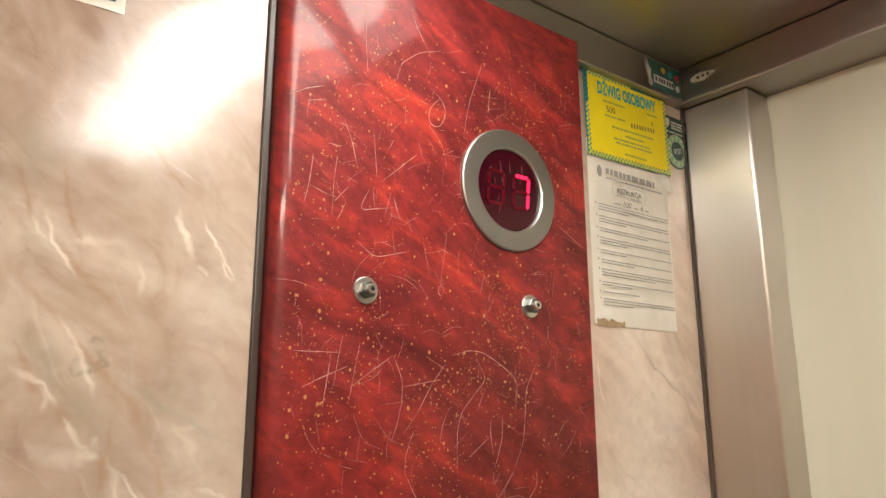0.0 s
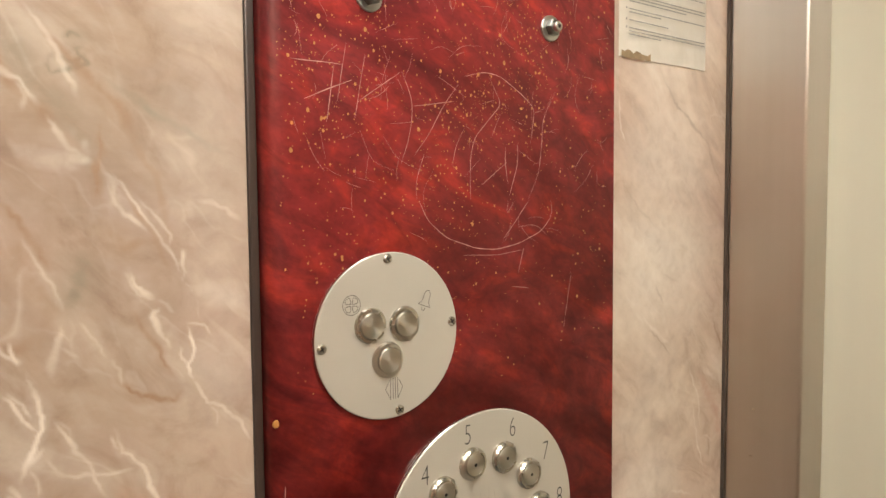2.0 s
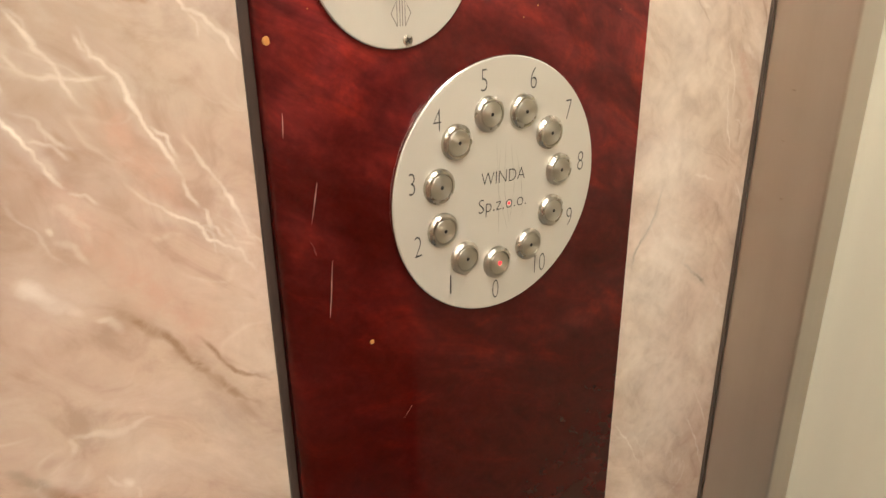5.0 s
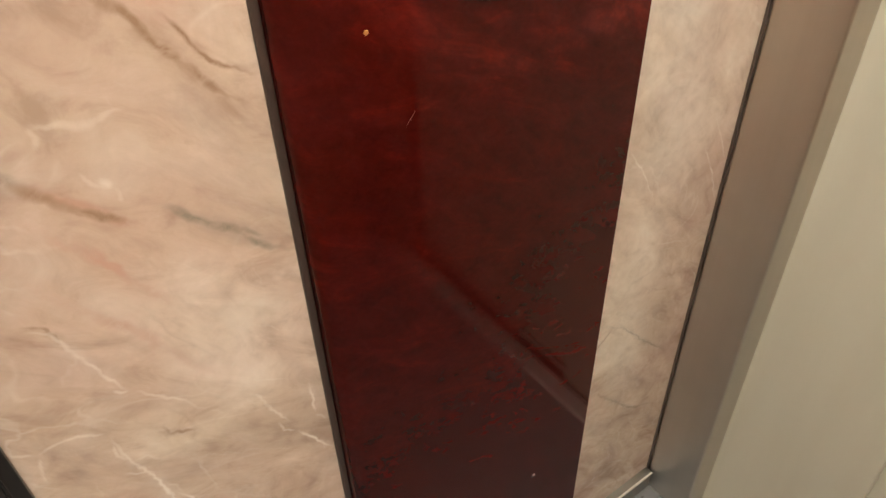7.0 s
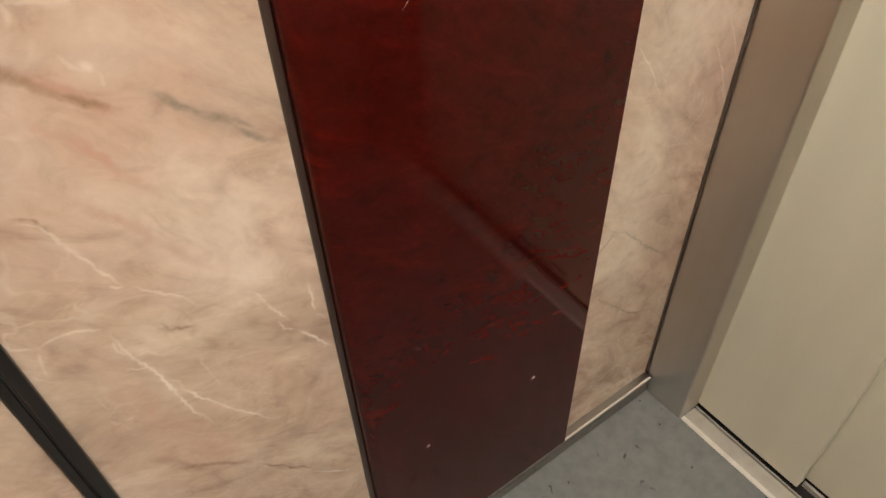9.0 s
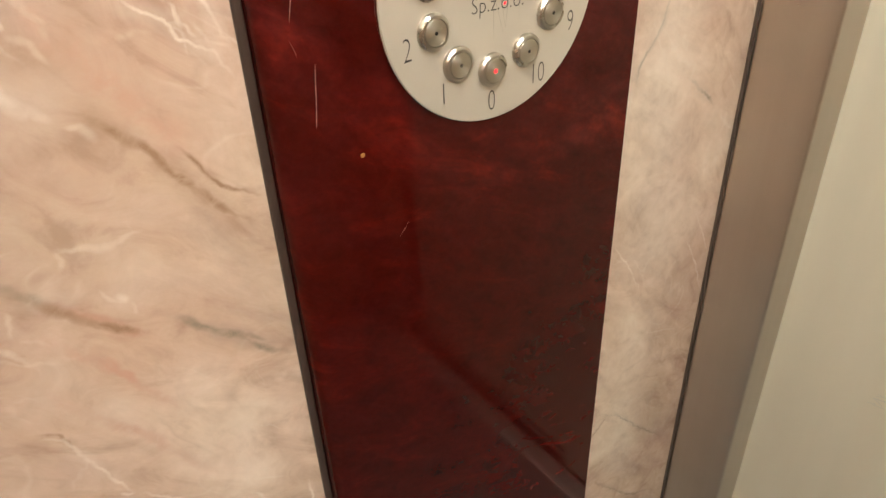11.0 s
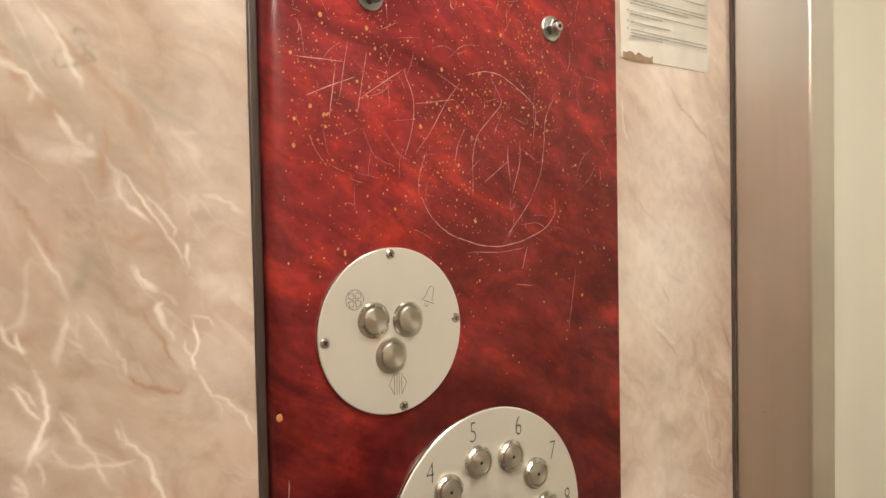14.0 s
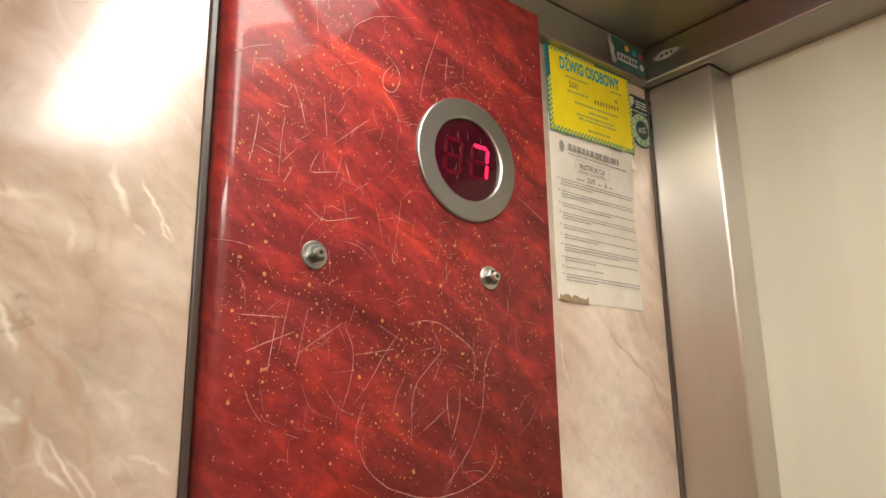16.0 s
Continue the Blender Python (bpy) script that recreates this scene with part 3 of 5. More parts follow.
vein("white", 0.0049, 0.70, (-0.425, 1.222), (-0.422, 1.203))
vein("white", 0.0041, 0.60, (-0.434, 1.276), (-0.423, 1.257), (-0.405, 1.224), (-0.390, 1.188))
vein("white", 0.0149, 0.55, (-0.546, 1.202), (-0.532, 1.187), (-0.508, 1.163))
vein("white", 0.0074, 0.50, (-0.536, 1.085), (-0.509, 1.074), (-0.478, 1.078))
vein("white", 0.0066, 0.50, (-0.510, 1.034), (-0.504, 1.028))
vein("white", 0.0049, 0.40, (-0.574, 1.052), (-0.576, 1.029))
vein("white", 0.0066, 0.40, (-0.589, 1.031), (-0.569, 1.000))
vein("brown", 0.0058, 0.45, (-0.505, 1.288), (-0.495, 1.264))
vein("brown", 0.0107, 0.60, (-0.515, 1.175), (-0.491, 1.164), (-0.472, 1.148), (-0.454, 1.122), (-0.434, 1.092), (-0.395, 1.047))
vein("brown", 0.0041, 0.60, (-0.444, 1.133), (-0.417, 1.091), (-0.383, 1.071))
vein("brown", 0.0107, 0.50, (-0.562, 1.060), (-0.549, 1.040), (-0.525, 1.017), (-0.490, 0.988))
vein("grey", 0.0066, 0.50, (-0.482, 1.006), (-0.456, 0.981), (-0.399, 0.933))
vein("grey", 0.0099, 0.40, (-0.578, 1.077), (-0.562, 1.060), (-0.551, 1.048))
vein("pink", 0.0330, 0.35, (-0.522, 1.274), (-0.496, 1.219), (-0.456, 1.154), (-0.416, 1.096))
vein("pink", 0.0248, 0.30, (-0.477, 1.307), (-0.461, 1.262), (-0.434, 1.214))
vein("white", 0.0049, 0.80, (-0.590, 0.947), (-0.577, 0.934), (-0.566, 0.905), (-0.544, 0.850))
vein("brown", 0.0033, 0.80, (-0.590, 0.950), (-0.576, 0.938), (-0.568, 0.920))
vein("white", 0.0041, 0.50, (-0.544, 0.850), (-0.517, 0.821), (-0.492, 0.787))
vein("white", 0.0041, 0.70, (-0.621, 0.829), (-0.607, 0.832), (-0.591, 0.830), (-0.572, 0.818))
vein("white", 0.0041, 0.60, (-0.621, 0.825), (-0.625, 0.795))
vein("white", 0.0049, 0.90, (-0.572, 0.818), (-0.566, 0.775), (-0.553, 0.738), (-0.544, 0.679), (-0.527, 0.626))
vein("white", 0.0041, 0.80, (-0.551, 0.728), (-0.532, 0.682), (-0.508, 0.639), (-0.471, 0.579))
vein("white", 0.0033, 0.50, (-0.574, 0.766), (-0.551, 0.745))
vein("white", 0.0041, 0.60, (-0.459, 0.790), (-0.444, 0.760), (-0.424, 0.711))
vein("white", 0.0041, 0.90, (-0.423, 0.701), (-0.405, 0.673), (-0.387, 0.643))
vein("white", 0.0033, 0.80, (-0.399, 0.761), (-0.398, 0.731), (-0.399, 0.710))
vein("white", 0.0066, 0.50, (-0.468, 0.816), (-0.448, 0.844), (-0.439, 0.849))
vein("white", 0.0041, 0.40, (-0.456, 0.800), (-0.412, 0.774))
vein("white", 0.0099, 0.50, (-0.508, 1.034), (-0.502, 1.028))
vein("white", 0.0033, 0.70, (-0.459, 0.434), (-0.447, 0.435), (-0.405, 0.385))
vein("white", 0.0041, 0.50, (-0.596, 0.701), (-0.586, 0.701))
vein("grey", 0.0099, 0.60, (-0.483, 1.003), (-0.470, 0.996), (-0.459, 0.982), (-0.431, 0.958), (-0.406, 0.928), (-0.389, 0.917))
vein("pink", 0.0116, 0.60, (-0.549, 1.046), (-0.536, 1.031), (-0.521, 1.019), (-0.490, 0.984))
vein("pink", 0.0132, 0.50, (-0.558, 1.026), (-0.547, 1.005), (-0.520, 0.965), (-0.489, 0.911))
vein("pink", 0.0149, 0.40, (-0.577, 0.984), (-0.556, 0.949), (-0.519, 0.899), (-0.477, 0.821))
vein("brown", 0.0049, 0.50, (-0.534, 0.797), (-0.528, 0.784), (-0.507, 0.771))
vein("brown", 0.0033, 0.60, (-0.510, 0.525), (-0.483, 0.488), (-0.446, 0.441))
vein("brown", 0.0083, 0.35, (-0.586, 0.599), (-0.546, 0.567), (-0.510, 0.528))
vein("pink", 0.0413, 0.30, (-0.597, 0.793), (-0.571, 0.681), (-0.511, 0.523))
vein("brown", 0.0066, 0.50, (0.100, 1.648), (0.138, 1.603), (0.196, 1.567), (0.238, 1.498))
vein("brown", 0.0049, 0.40, (0.033, 1.523), (0.067, 1.486), (0.119, 1.453))
vein("brown", 0.0033, 0.60, (0.099, 1.398), (0.115, 1.374))
vein("brown", 0.0033, 0.50, (0.109, 1.410), (0.147, 1.398))
vein("brown", 0.0049, 0.45, (0.213, 1.351), (0.238, 1.303))
vein("brown", 0.0033, 0.50, (0.084, 1.351), (0.132, 1.311))
vein("pink", 0.0198, 0.35, (0.178, 1.298), (0.229, 1.219), (0.238, 1.169))
vein("white", 0.0074, 0.60, (0.058, 1.379), (0.089, 1.353), (0.138, 1.318))
vein("white", 0.0033, 0.60, (0.161, 1.301), (0.185, 1.255), (0.192, 1.204))
vein("white", 0.0116, 0.50, (0.184, 1.297), (0.238, 1.258))
vein("white", 0.0099, 0.50, (0.165, 1.383), (0.160, 1.356))
vein("white", 0.0041, 0.60, (0.032, 1.614), (0.037, 1.572), (0.049, 1.551))
vein("white", 0.0033, 0.90, (0.027, 0.855), (0.058, 0.816), (0.080, 0.780), (0.089, 0.757))
vein("white", 0.0033, 0.80, (0.171, 0.813), (0.210, 0.749), (0.238, 0.686))
vein("white", 0.0033, 0.70, (0.180, 0.854), (0.210, 0.807), (0.234, 0.759))
vein("white", 0.0033, 0.70, (0.214, 1.131), (0.235, 1.099), (0.238, 1.061))
vein("white", 0.0033, 0.60, (0.173, 1.256), (0.185, 1.194), (0.204, 1.139))
vein("white", 0.0049, 0.55, (0.098, 1.157), (0.152, 1.142), (0.181, 1.130))
vein("white", 0.0099, 0.50, (0.197, 0.981), (0.238, 0.942))
vein("white", 0.0049, 0.40, (0.048, 0.879), (0.142, 0.843))
vein("white", 0.0041, 0.40, (0.079, 0.675), (0.169, 0.643))
vein("grey", 0.0041, 0.60, (0.079, 1.154), (0.068, 1.112), (0.038, 1.073), (0.034, 1.040))
vein("brown", 0.0058, 0.50, (0.210, 1.204), (0.208, 1.172))
vein("grey", 0.0083, 0.40, (0.122, 1.046), (0.189, 0.991))
vein("brown", 0.0099, 0.40, (0.175, 1.111), (0.203, 1.070))
vein("white", 0.0041, 0.45, (0.029, 0.705), (0.108, 0.676), (0.196, 0.643))
vein("grey", 0.0049, 0.50, (0.025, 0.570), (0.075, 0.540), (0.138, 0.471), (0.209, 0.401))
vein("grey", 0.0066, 0.40, (0.041, 0.415), (0.139, 0.307), (0.202, 0.275))
vein("brown", 0.0041, 0.50, (0.004, 0.497), (0.022, 0.521), (0.060, 0.554))
# a smear of old glue
vein("grey", 0.0050, 0.95, (-0.513, 1.574), (-0.512, 1.586), (-0.506, 1.590))
vein("grey", 0.0050, 0.95, (-0.509, 1.584), (-0.501, 1.590), (-0.492, 1.597))
vein("grey", 0.0050, 0.95, (-0.503, 1.598), (-0.500, 1.604), (-0.492, 1.601))
vein("grey", 0.0050, 0.95, (-0.498, 1.594), (-0.492, 1.585), (-0.502, 1.579))
vein("grey", 0.0050, 0.95, (-0.512, 1.576), (-0.506, 1.580), (-0.495, 1.583))
vein("grey", 0.0050, 0.95, (-0.506, 1.588), (-0.499, 1.584), (-0.492, 1.591))
# cream clouds of the narrow board
vein("white", 0.22, 0.55, (0.09, 2.00), (0.13, 1.60), (0.10, 1.20))
vein("white", 0.20, 0.55, (0.07, 1.30), (0.10, 1.00), (0.14, 0.70))
vein("white", 0.16, 0.45, (0.10, 0.80), (0.08, 0.55), (0.12, 0.30))
# and of the wide one, beside the control panel
vein("white", 0.10, 0.20, (-0.41, 1.75), (-0.42, 1.50), (-0.41, 1.28))
vein("white", 0.22, 0.26, (-0.52, 0.92), (-0.44, 0.86), (-0.42, 0.80))
for b in boards:
    b.build()

# joint profile between the marble boards
strip = tagged(obj("joint_strip", box((-0.6580, -0.007, 0.052), (-0.650, 0.004, 1.968), 0.0015), BLACK), "black plastic joint strip between marble wall boards", "trim", kind="structure")
part("half", box((-0.6475, -0.007, 0.052), (-0.6365, 0.004, 1.968), 0.0015), BLACK, strip)
part("groove", box((-0.651, -0.003, 0.052), (-0.647, 0.004, 1.968)), ENGRAVE, strip)

# steel headers under the ceiling, and the skirting
tagged(obj("header_north", box((XW, -0.015, LIP), (0.222, 0.008, CEIL - 0.0006), 0.0015), HEAD_STEEL), "brushed steel header strip along the wall top", "trim", kind="structure")
tagged(obj("header_south", box((XW, YS - 0.01, LIP), (0.222, YS + 0.015, CEIL - 0.0006), 0.0015), HEAD_STEEL), "brushed steel header strip along the wall top", "trim", kind="structure")
tagged(obj("header_door", box((0.2225, YS, LIP), (0.42, 0.004, CEIL - 0.0006), 0.0028, seg=3), HEAD_STEEL), "brushed steel header beam over the lift door", "trim", kind="structure")
skirting = tagged(obj("baseboard", box((XW, -0.0155, 0.002), (0.2355, 0.005, 0.050), 0.002, seg=3), SKIRT_STEEL), "low brushed steel skirting with a bright ledge", "skirting", kind="structure")
part("ledge", box((XW, -0.0138, 0.0502), (0.2352, -0.0002, 0.0514), 0.0004), SKIRT_STEEL, skirting)
# the front edge's highlight, put into a pale strip of its own
part("edge_highlight", box((XW, -0.0180, 0.0480), (0.2352, -0.0140, 0.0528), 0.0016, seg=4), LEDGE, skirting, "pale strip for the highlight on the skirting edge")
tagged(obj("baseboard_south", box((XW, YS - 0.004, 0.002), (0.2355, YS + 0.0155, 0.050), 0.002), SKIRT_STEEL), "low brushed steel skirting with a bright ledge", "skirting", kind="structure")

# ---- doorway ----
def post(name, y0, y1):
    bm = box((XE, y0, 0.0), (0.2945, y1, LIP - 0.0005), 0.0035, seg=3)
    return tagged(obj(name, bm, POST_STEEL, smooth=False), "brushed stainless steel door post with worn edges", "door post", kind="structure")


p1 = post("door_post", -0.100, -0.0045)
post("door_post_far", YS, -0.93)
part("dark_seam", box((XE - 0.0028, -0.0040, 0.052), (XE - 0.0004, -0.0004, LIP)), GASKET, p1, "dark sealing strip")
# thin bright bars stand in for a line of light reflected in the post
rng = random.Random(5)
bm = bmesh.new()
for k in range(3):
    y0 = rng.uniform(-0.085, -0.03)
    z0 = 1.10 + k * 0.06 + rng.uniform(-0.02, 0.02)
    box((XE - 0.0003, y0, z0), (XE, y0 + 0.004, z0 + 0.0008), 0, bm)
part("reflected_line", bm, PLATE_EDGE, p1)

door = new("door_1")
door.location = (0.2945, -0.1, 0)
tagged(door, "closed cream-painted telescopic metal lift door", "door", kind="structure")
d1 = part("leaf", box((0.0, -0.224, 0.006), (0.022, 0.03, LIP + 0.02), 0.002), DOOR, door)
d2 = part("leaf", box((0.030, -0.83, 0.006), (0.052, -0.20, LIP + 0.02), 0.002), DOOR, door)
rng = random.Random(8)
bm = bmesh.new()
for k in range(7):
    a, ln = rng.uniform(-0.5, 0.9), rng.uniform(0.008, 0.022)
    y0, z0 = -0.148 + rng.uniform(-0.006, 0.006), 0.622 + rng.uniform(-0.012, 0.012)
    c, s = math.cos(a), math.sin(a)
    w = 0.0006
    bm.faces.new([bm.verts.new((-0.0004, y0 + u * c - v * s, z0 + u * s + v * c)) for u, v in ((-ln / 2, -w), (ln / 2, -w), (ln / 2, w), (-ln / 2, w))])
part("scratch", bm, OFFWHITE, d1, "pale scratches in the paint")

sill = tagged(obj("door_sill", box((0.2425, -0.94, -0.02), (0.252, -0.1005, 0.003), 0.001), LEDGE), "worn aluminium lift door sill with guide grooves", "sill", kind="structure")
part("tread", box((0.2525, -0.94, -0.02), (0.283, -0.1005, 0.0015), 0.001), ALU, sill)
part("groove", box((0.283, -0.94, -0.02), (0.2875, -0.1005, -0.010)), HOLE, sill)
part("rib", box((0.2875, -0.94, -0.02), (0.2905, -0.1005, 0.001), 0.0006), ALU, sill)
part("groove", box((0.2905, -0.94, -0.02), (0.318, -0.1005, -0.012)), HOLE, sill)
part("rib", box((0.318, -0.94, -0.02), (0.324, -0.325, 0.001), 0.0006), ALU, sill)
tagged(obj("shaft_floor", box((0.27, YS, -0.08), (0.44, 0.0, -0.021)), HOLE), "dark shaft gap under the sill", "gap", kind="structure")
tagged(obj("shaft_wall", box((0.40, YS, -0.08), (0.44, 0.0, 2.02)), HOLE), "dark shaft wall behind the door", "wall", kind="structure")

# ---- ceiling lights ----
def luminaire(corners, core, label, lamp=LAMP_MAT):
    cx = sum(c[0] for c in corners) / len(corners)
    cy = sum(c[1] for c in corners) / len(corners)
    t = thing("ceiling_light", (cx, cy, CEIL), label, "ceiling light", "lights in the ceiling")
    for name, pts, z0, z1, m in (("diffuser", corners, -0.004, 0.002, OPAL_MAT), ("lamp", core, -0.007, -0.0035, lamp)):
        bm = bmesh.new()
        lo = [bm.verts.new((x - cx, y - cy, z0)) for x, y in pts]
        hi = [bm.verts.new((x - cx, y - cy, z1)) for x, y in pts]
        bm.faces.new(lo)
        bm.faces.new(hi)
        for k in range(len(pts)):
            j = (k + 1) % len(pts)
            bm.faces.new((lo[k], lo[j], hi[j], hi[k]))
        part(name, bm, m, t)
    return t


luminaire(((-0.192, -0.094), (-0.133, -0.155), (-0.138, -0.262), (-0.300, -0.100), (-0.29, -0.06)),
          ((-0.215, -0.100), (-0.198, -0.150), (-0.200, -0.200), (-0.295, -0.108), (-0.288, -0.075)), "opal ceiling light panel set in steel")
luminaire(((-0.145, -0.304), (-0.185, -0.404), (-0.19, -0.86), (-0.45, -0.86), (-0.45, -0.25), (-0.345, -0.115)),
          ((-0.205, -0.245), (-0.240, -0.285), (-0.260, -0.40), (-0.25, -0.78), (-0.40, -0.78), (-0.40, -0.27), (-0.335, -0.145)), "long opal ceiling light panel set in steel")
# fill panel added out of view, to brighten the lower walls and door
luminaire(((-1.04, -1.10), (-0.56, -1.10), (-0.56, -0.90), (-1.04, -0.90)),
          ((-1.02, -1.085), (-0.58, -1.085), (-0.58, -0.915), (-1.02, -0.915)), "wide unseen fill light panel added at the rear", REAR_FILL_MAT)

# ---- red control panel ----
PANEL_Y = -0.018


def on_panel(x, z):
    """A place on the face of the panel."""
    return x - (0.6 + x) * 0.0154, z + (1.42 - z) * 0.0154


panel = thing("control_panel", (-0.1865, -0.008, 0.0711), "glossy red stone-patterned control panel, scratched, gold specks", "control panel")


def local(bm, origin):
    bmesh.ops.translate(bm, verts=bm.verts, vec=-Vector(origin))
    return bm


PO = (-0.18, 0.0, 0.05)
panel.scale = (0.9846, 1, 0.9846)
bm = bmesh.new()
# board with a rolled edge along its hinge side
prof = [(0.0128, 0.014), (0.0128, -0.0094), (0.0122, -0.010)]
prof += [(-0.3590 - 0.0160 * math.sin(a), -0.010 + 0.012 * (1 - math.cos(a))) for a in (math.pi / 2 * k / 16 for k in range(17))]
prof += [(-0.3750, 0.014)]
lo = [bm.verts.new((x, y, 0.0293)) for x, y in prof]
hi = [bm.verts.new((x, y, LIP + 0.03)) for x, y in prof]
for k in range(len(prof)):
    j = (k + 1) % len(prof)
    bm.faces.new((lo[k], lo[j], hi[j], hi[k]))
bm.faces.new(lo)
bm.faces.new(hi)
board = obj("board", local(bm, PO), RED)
for pol in board.data.polygons:
    pol.use_smooth = len(pol.vertices) == 4 and pol.center.x < -0.1789 and pol.center.x > -0.1951
for e in board.data.edges:
    # the roll shades smoothly round its upright axis alone
    e.use_edge_sharp = abs(board.data.vertices[e.vertices[0]].co.z - board.data.vertices[e.vertices[1]].co.z) < 0.001
board.parent = panel
part("edge_trim", local(box((-0.3826, 0.0050, 0.0293), (-0.3752, 0.0135, LIP + 0.02), 0.0015), PO), TRIM2, panel, "dark plastic edge trim")

rng = random.Random(11)


level = [-0.0103]


def scratch(*stroke):
    level[0] -= 0.00001
    part("scratch", local(ribbon(stroke, rng.uniform(0.0004, 0.0008), level[0], rng, 0.4, None, 0.0006), PO), SCRATCH, panel)


scratch((-0.255, 1.603), (-0.245, 1.582), (-0.245, 1.566), (-0.250, 1.544), (-0.257, 1.528))
scratch((-0.244, 1.576), (-0.201, 1.583))
scratch((-0.196, 1.598), (-0.213, 1.578), (-0.229, 1.552), (-0.244, 1.534))
scratch((-0.188, 1.606), (-0.168, 1.612), (-0.146, 1.610), (-0.124, 1.598), (-0.103, 1.584), (-0.107, 1.561), (-0.109, 1.551))
scratch((-0.161, 1.609), (-0.145, 1.585), (-0.178, 1.553), (-0.183, 1.535), (-0.183, 1.498))
scratch((-0.076, 1.602), (-0.092, 1.576), (-0.095, 1.544), (-0.098, 1.523), (-0.112, 1.498))
scratch((-0.147, 1.576), (-0.158, 1.554))
scratch((-0.233, 1.537), (-0.243, 1.510), (-0.241, 1.498))
scratch((-0.190, 1.560), (-0.200, 1.542), (-0.203, 1.527))
scratch((-0.140, 1.549), (-0.142, 1.536), (-0.138, 1.512))
scratch((-0.126, 1.550), (-0.126, 1.530), (-0.136, 1.502))
scratch((-0.170, 1.511), (-0.139, 1.532))
scratch((-0.355, 1.603), (-0.310, 1.603))
scratch((-0.318, 1.602), (-0.325, 1.558))
scratch((-0.307, 1.620), (-0.316, 1.573))
scratch((-0.290, 1.613), (-0.300, 1.563))
scratch((-0.296, 1.703), (-0.277, 1.690), (-0.241, 1.700))
scratch((-0.194, 1.726), (-0.201, 1.679), (-0.203, 1.662))
scratch((-0.204, 1.672), (-0.205, 1.662), (-0.201, 1.662))
scratch((-0.041, 1.761), (0.005, 1.736))
scratch((-0.299, 1.574), (-0.256, 1.603))
scratch((-0.344, 1.574), (-0.302, 1.592))
scratch((-0.239, 1.497), (-0.230, 1.479), (-0.208, 1.463), (-0.177, 1.454), (-0.152, 1.452), (-0.126, 1.456), (-0.093, 1.468), (-0.079, 1.483), (-0.082, 1.497))
scratch((-0.191, 1.448), (-0.152, 1.447), (-0.121, 1.450))
scratch((-0.145, 1.460), (-0.111, 1.497))
scratch((-0.133, 1.416), (-0.111, 1.413))
scratch((-0.053, 1.425), (-0.064, 1.368))
scratch((-0.138, 1.497), (-0.141, 1.482), (-0.130, 1.497))
scratch((-0.118, 1.452), (-0.126, 1.427))
scratch((-0.342, 1.775), (-0.344, 1.753), (-0.349, 1.729))
scratch((-0.312, 1.814), (-0.304, 1.798), (-0.297, 1.771))
scratch((-0.280, 1.809), (-0.276, 1.766))
scratch((-0.318, 1.779), (-0.321, 1.750), (-0.322, 1.723))
scratch((-0.344, 1.746), (-0.329, 1.741), (-0.318, 1.739))
scratch((-0.305, 1.752), (-0.320, 1.735))
scratch((-0.308, 1.736), (-0.317, 1.718))
scratch((-0.284, 1.753), (-0.295, 1.731), (-0.257, 1.740))
scratch((-0.279, 1.758), (-0.280, 1.745), (-0.277, 1.736))
scratch((-0.260, 1.755), (-0.267, 1.730))
scratch((-0.257, 1.750), (-0.250, 1.729))
scratch((-0.272, 1.762), (-0.231, 1.798))
scratch((-0.211, 1.872), (-0.199, 1.864), (-0.193, 1.851), (-0.204, 1.831), (-0.217, 1.834), (-0.216, 1.851), (-0.203, 1.864))
scratch((-0.217, 1.833), (-0.202, 1.819), (-0.195, 1.804), (-0.194, 1.790))
scratch((-0.368, 1.823), (-0.351, 1.834), (-0.334, 1.841))
scratch((-0.349, 1.823), (-0.331, 1.828))
scratch((-0.328, 1.788), (-0.315, 1.787))
scratch((-0.143, 1.927), (-0.163, 1.872), (-0.170, 1.840), (-0.172, 1.828))
scratch((-0.134, 1.896), (-0.137, 1.866))
scratch((-0.064, 1.876), (-0.050, 1.877))
scratch((-0.012, 1.922), (0.002, 1.920))
scratch((-0.177, 1.902), (-0.167, 1.904))
scratch((-0.291, 1.941), (-0.291, 1.900), (-0.288, 1.867))
scratch((-0.236, 1.945), (-0.227, 1.928), (-0.214, 1.910))
scratch((-0.255, 1.870), (-0.250, 1.890), (-0.229, 1.907), (-0.201, 1.918))
scratch((-0.366, 1.281), (-0.367, 1.264))
scratch((-0.344, 1.228), (-0.351, 1.197))
scratch((-0.336, 1.165), (-0.342, 1.117))
scratch((-0.267, 1.007), (-0.277, 0.996))
# faint hairlines all over the part within reach
bm = bmesh.new()
for k in range(90):
    x, z = rng.uniform(-0.355, -0.03), rng.gauss(1.62, 0.16)
    an, ln = rng.uniform(0, math.pi), rng.uniform(0.008, 0.045)
    bend = rng.uniform(-0.5, 0.5)
    ribbon(((x, z), (x + 0.5 * ln * math.cos(an), z + 0.5 * ln * math.sin(an)), (x + ln * math.cos(an + bend), z + ln * math.sin(an + bend))), rng.uniform(0.00016, 0.00032), -0.01006 - k * 0.000002, rng, 0.4, bm)
tagged(part("scratch_haze", local(bm, PO), SCRATCH, panel), kind="stuff")

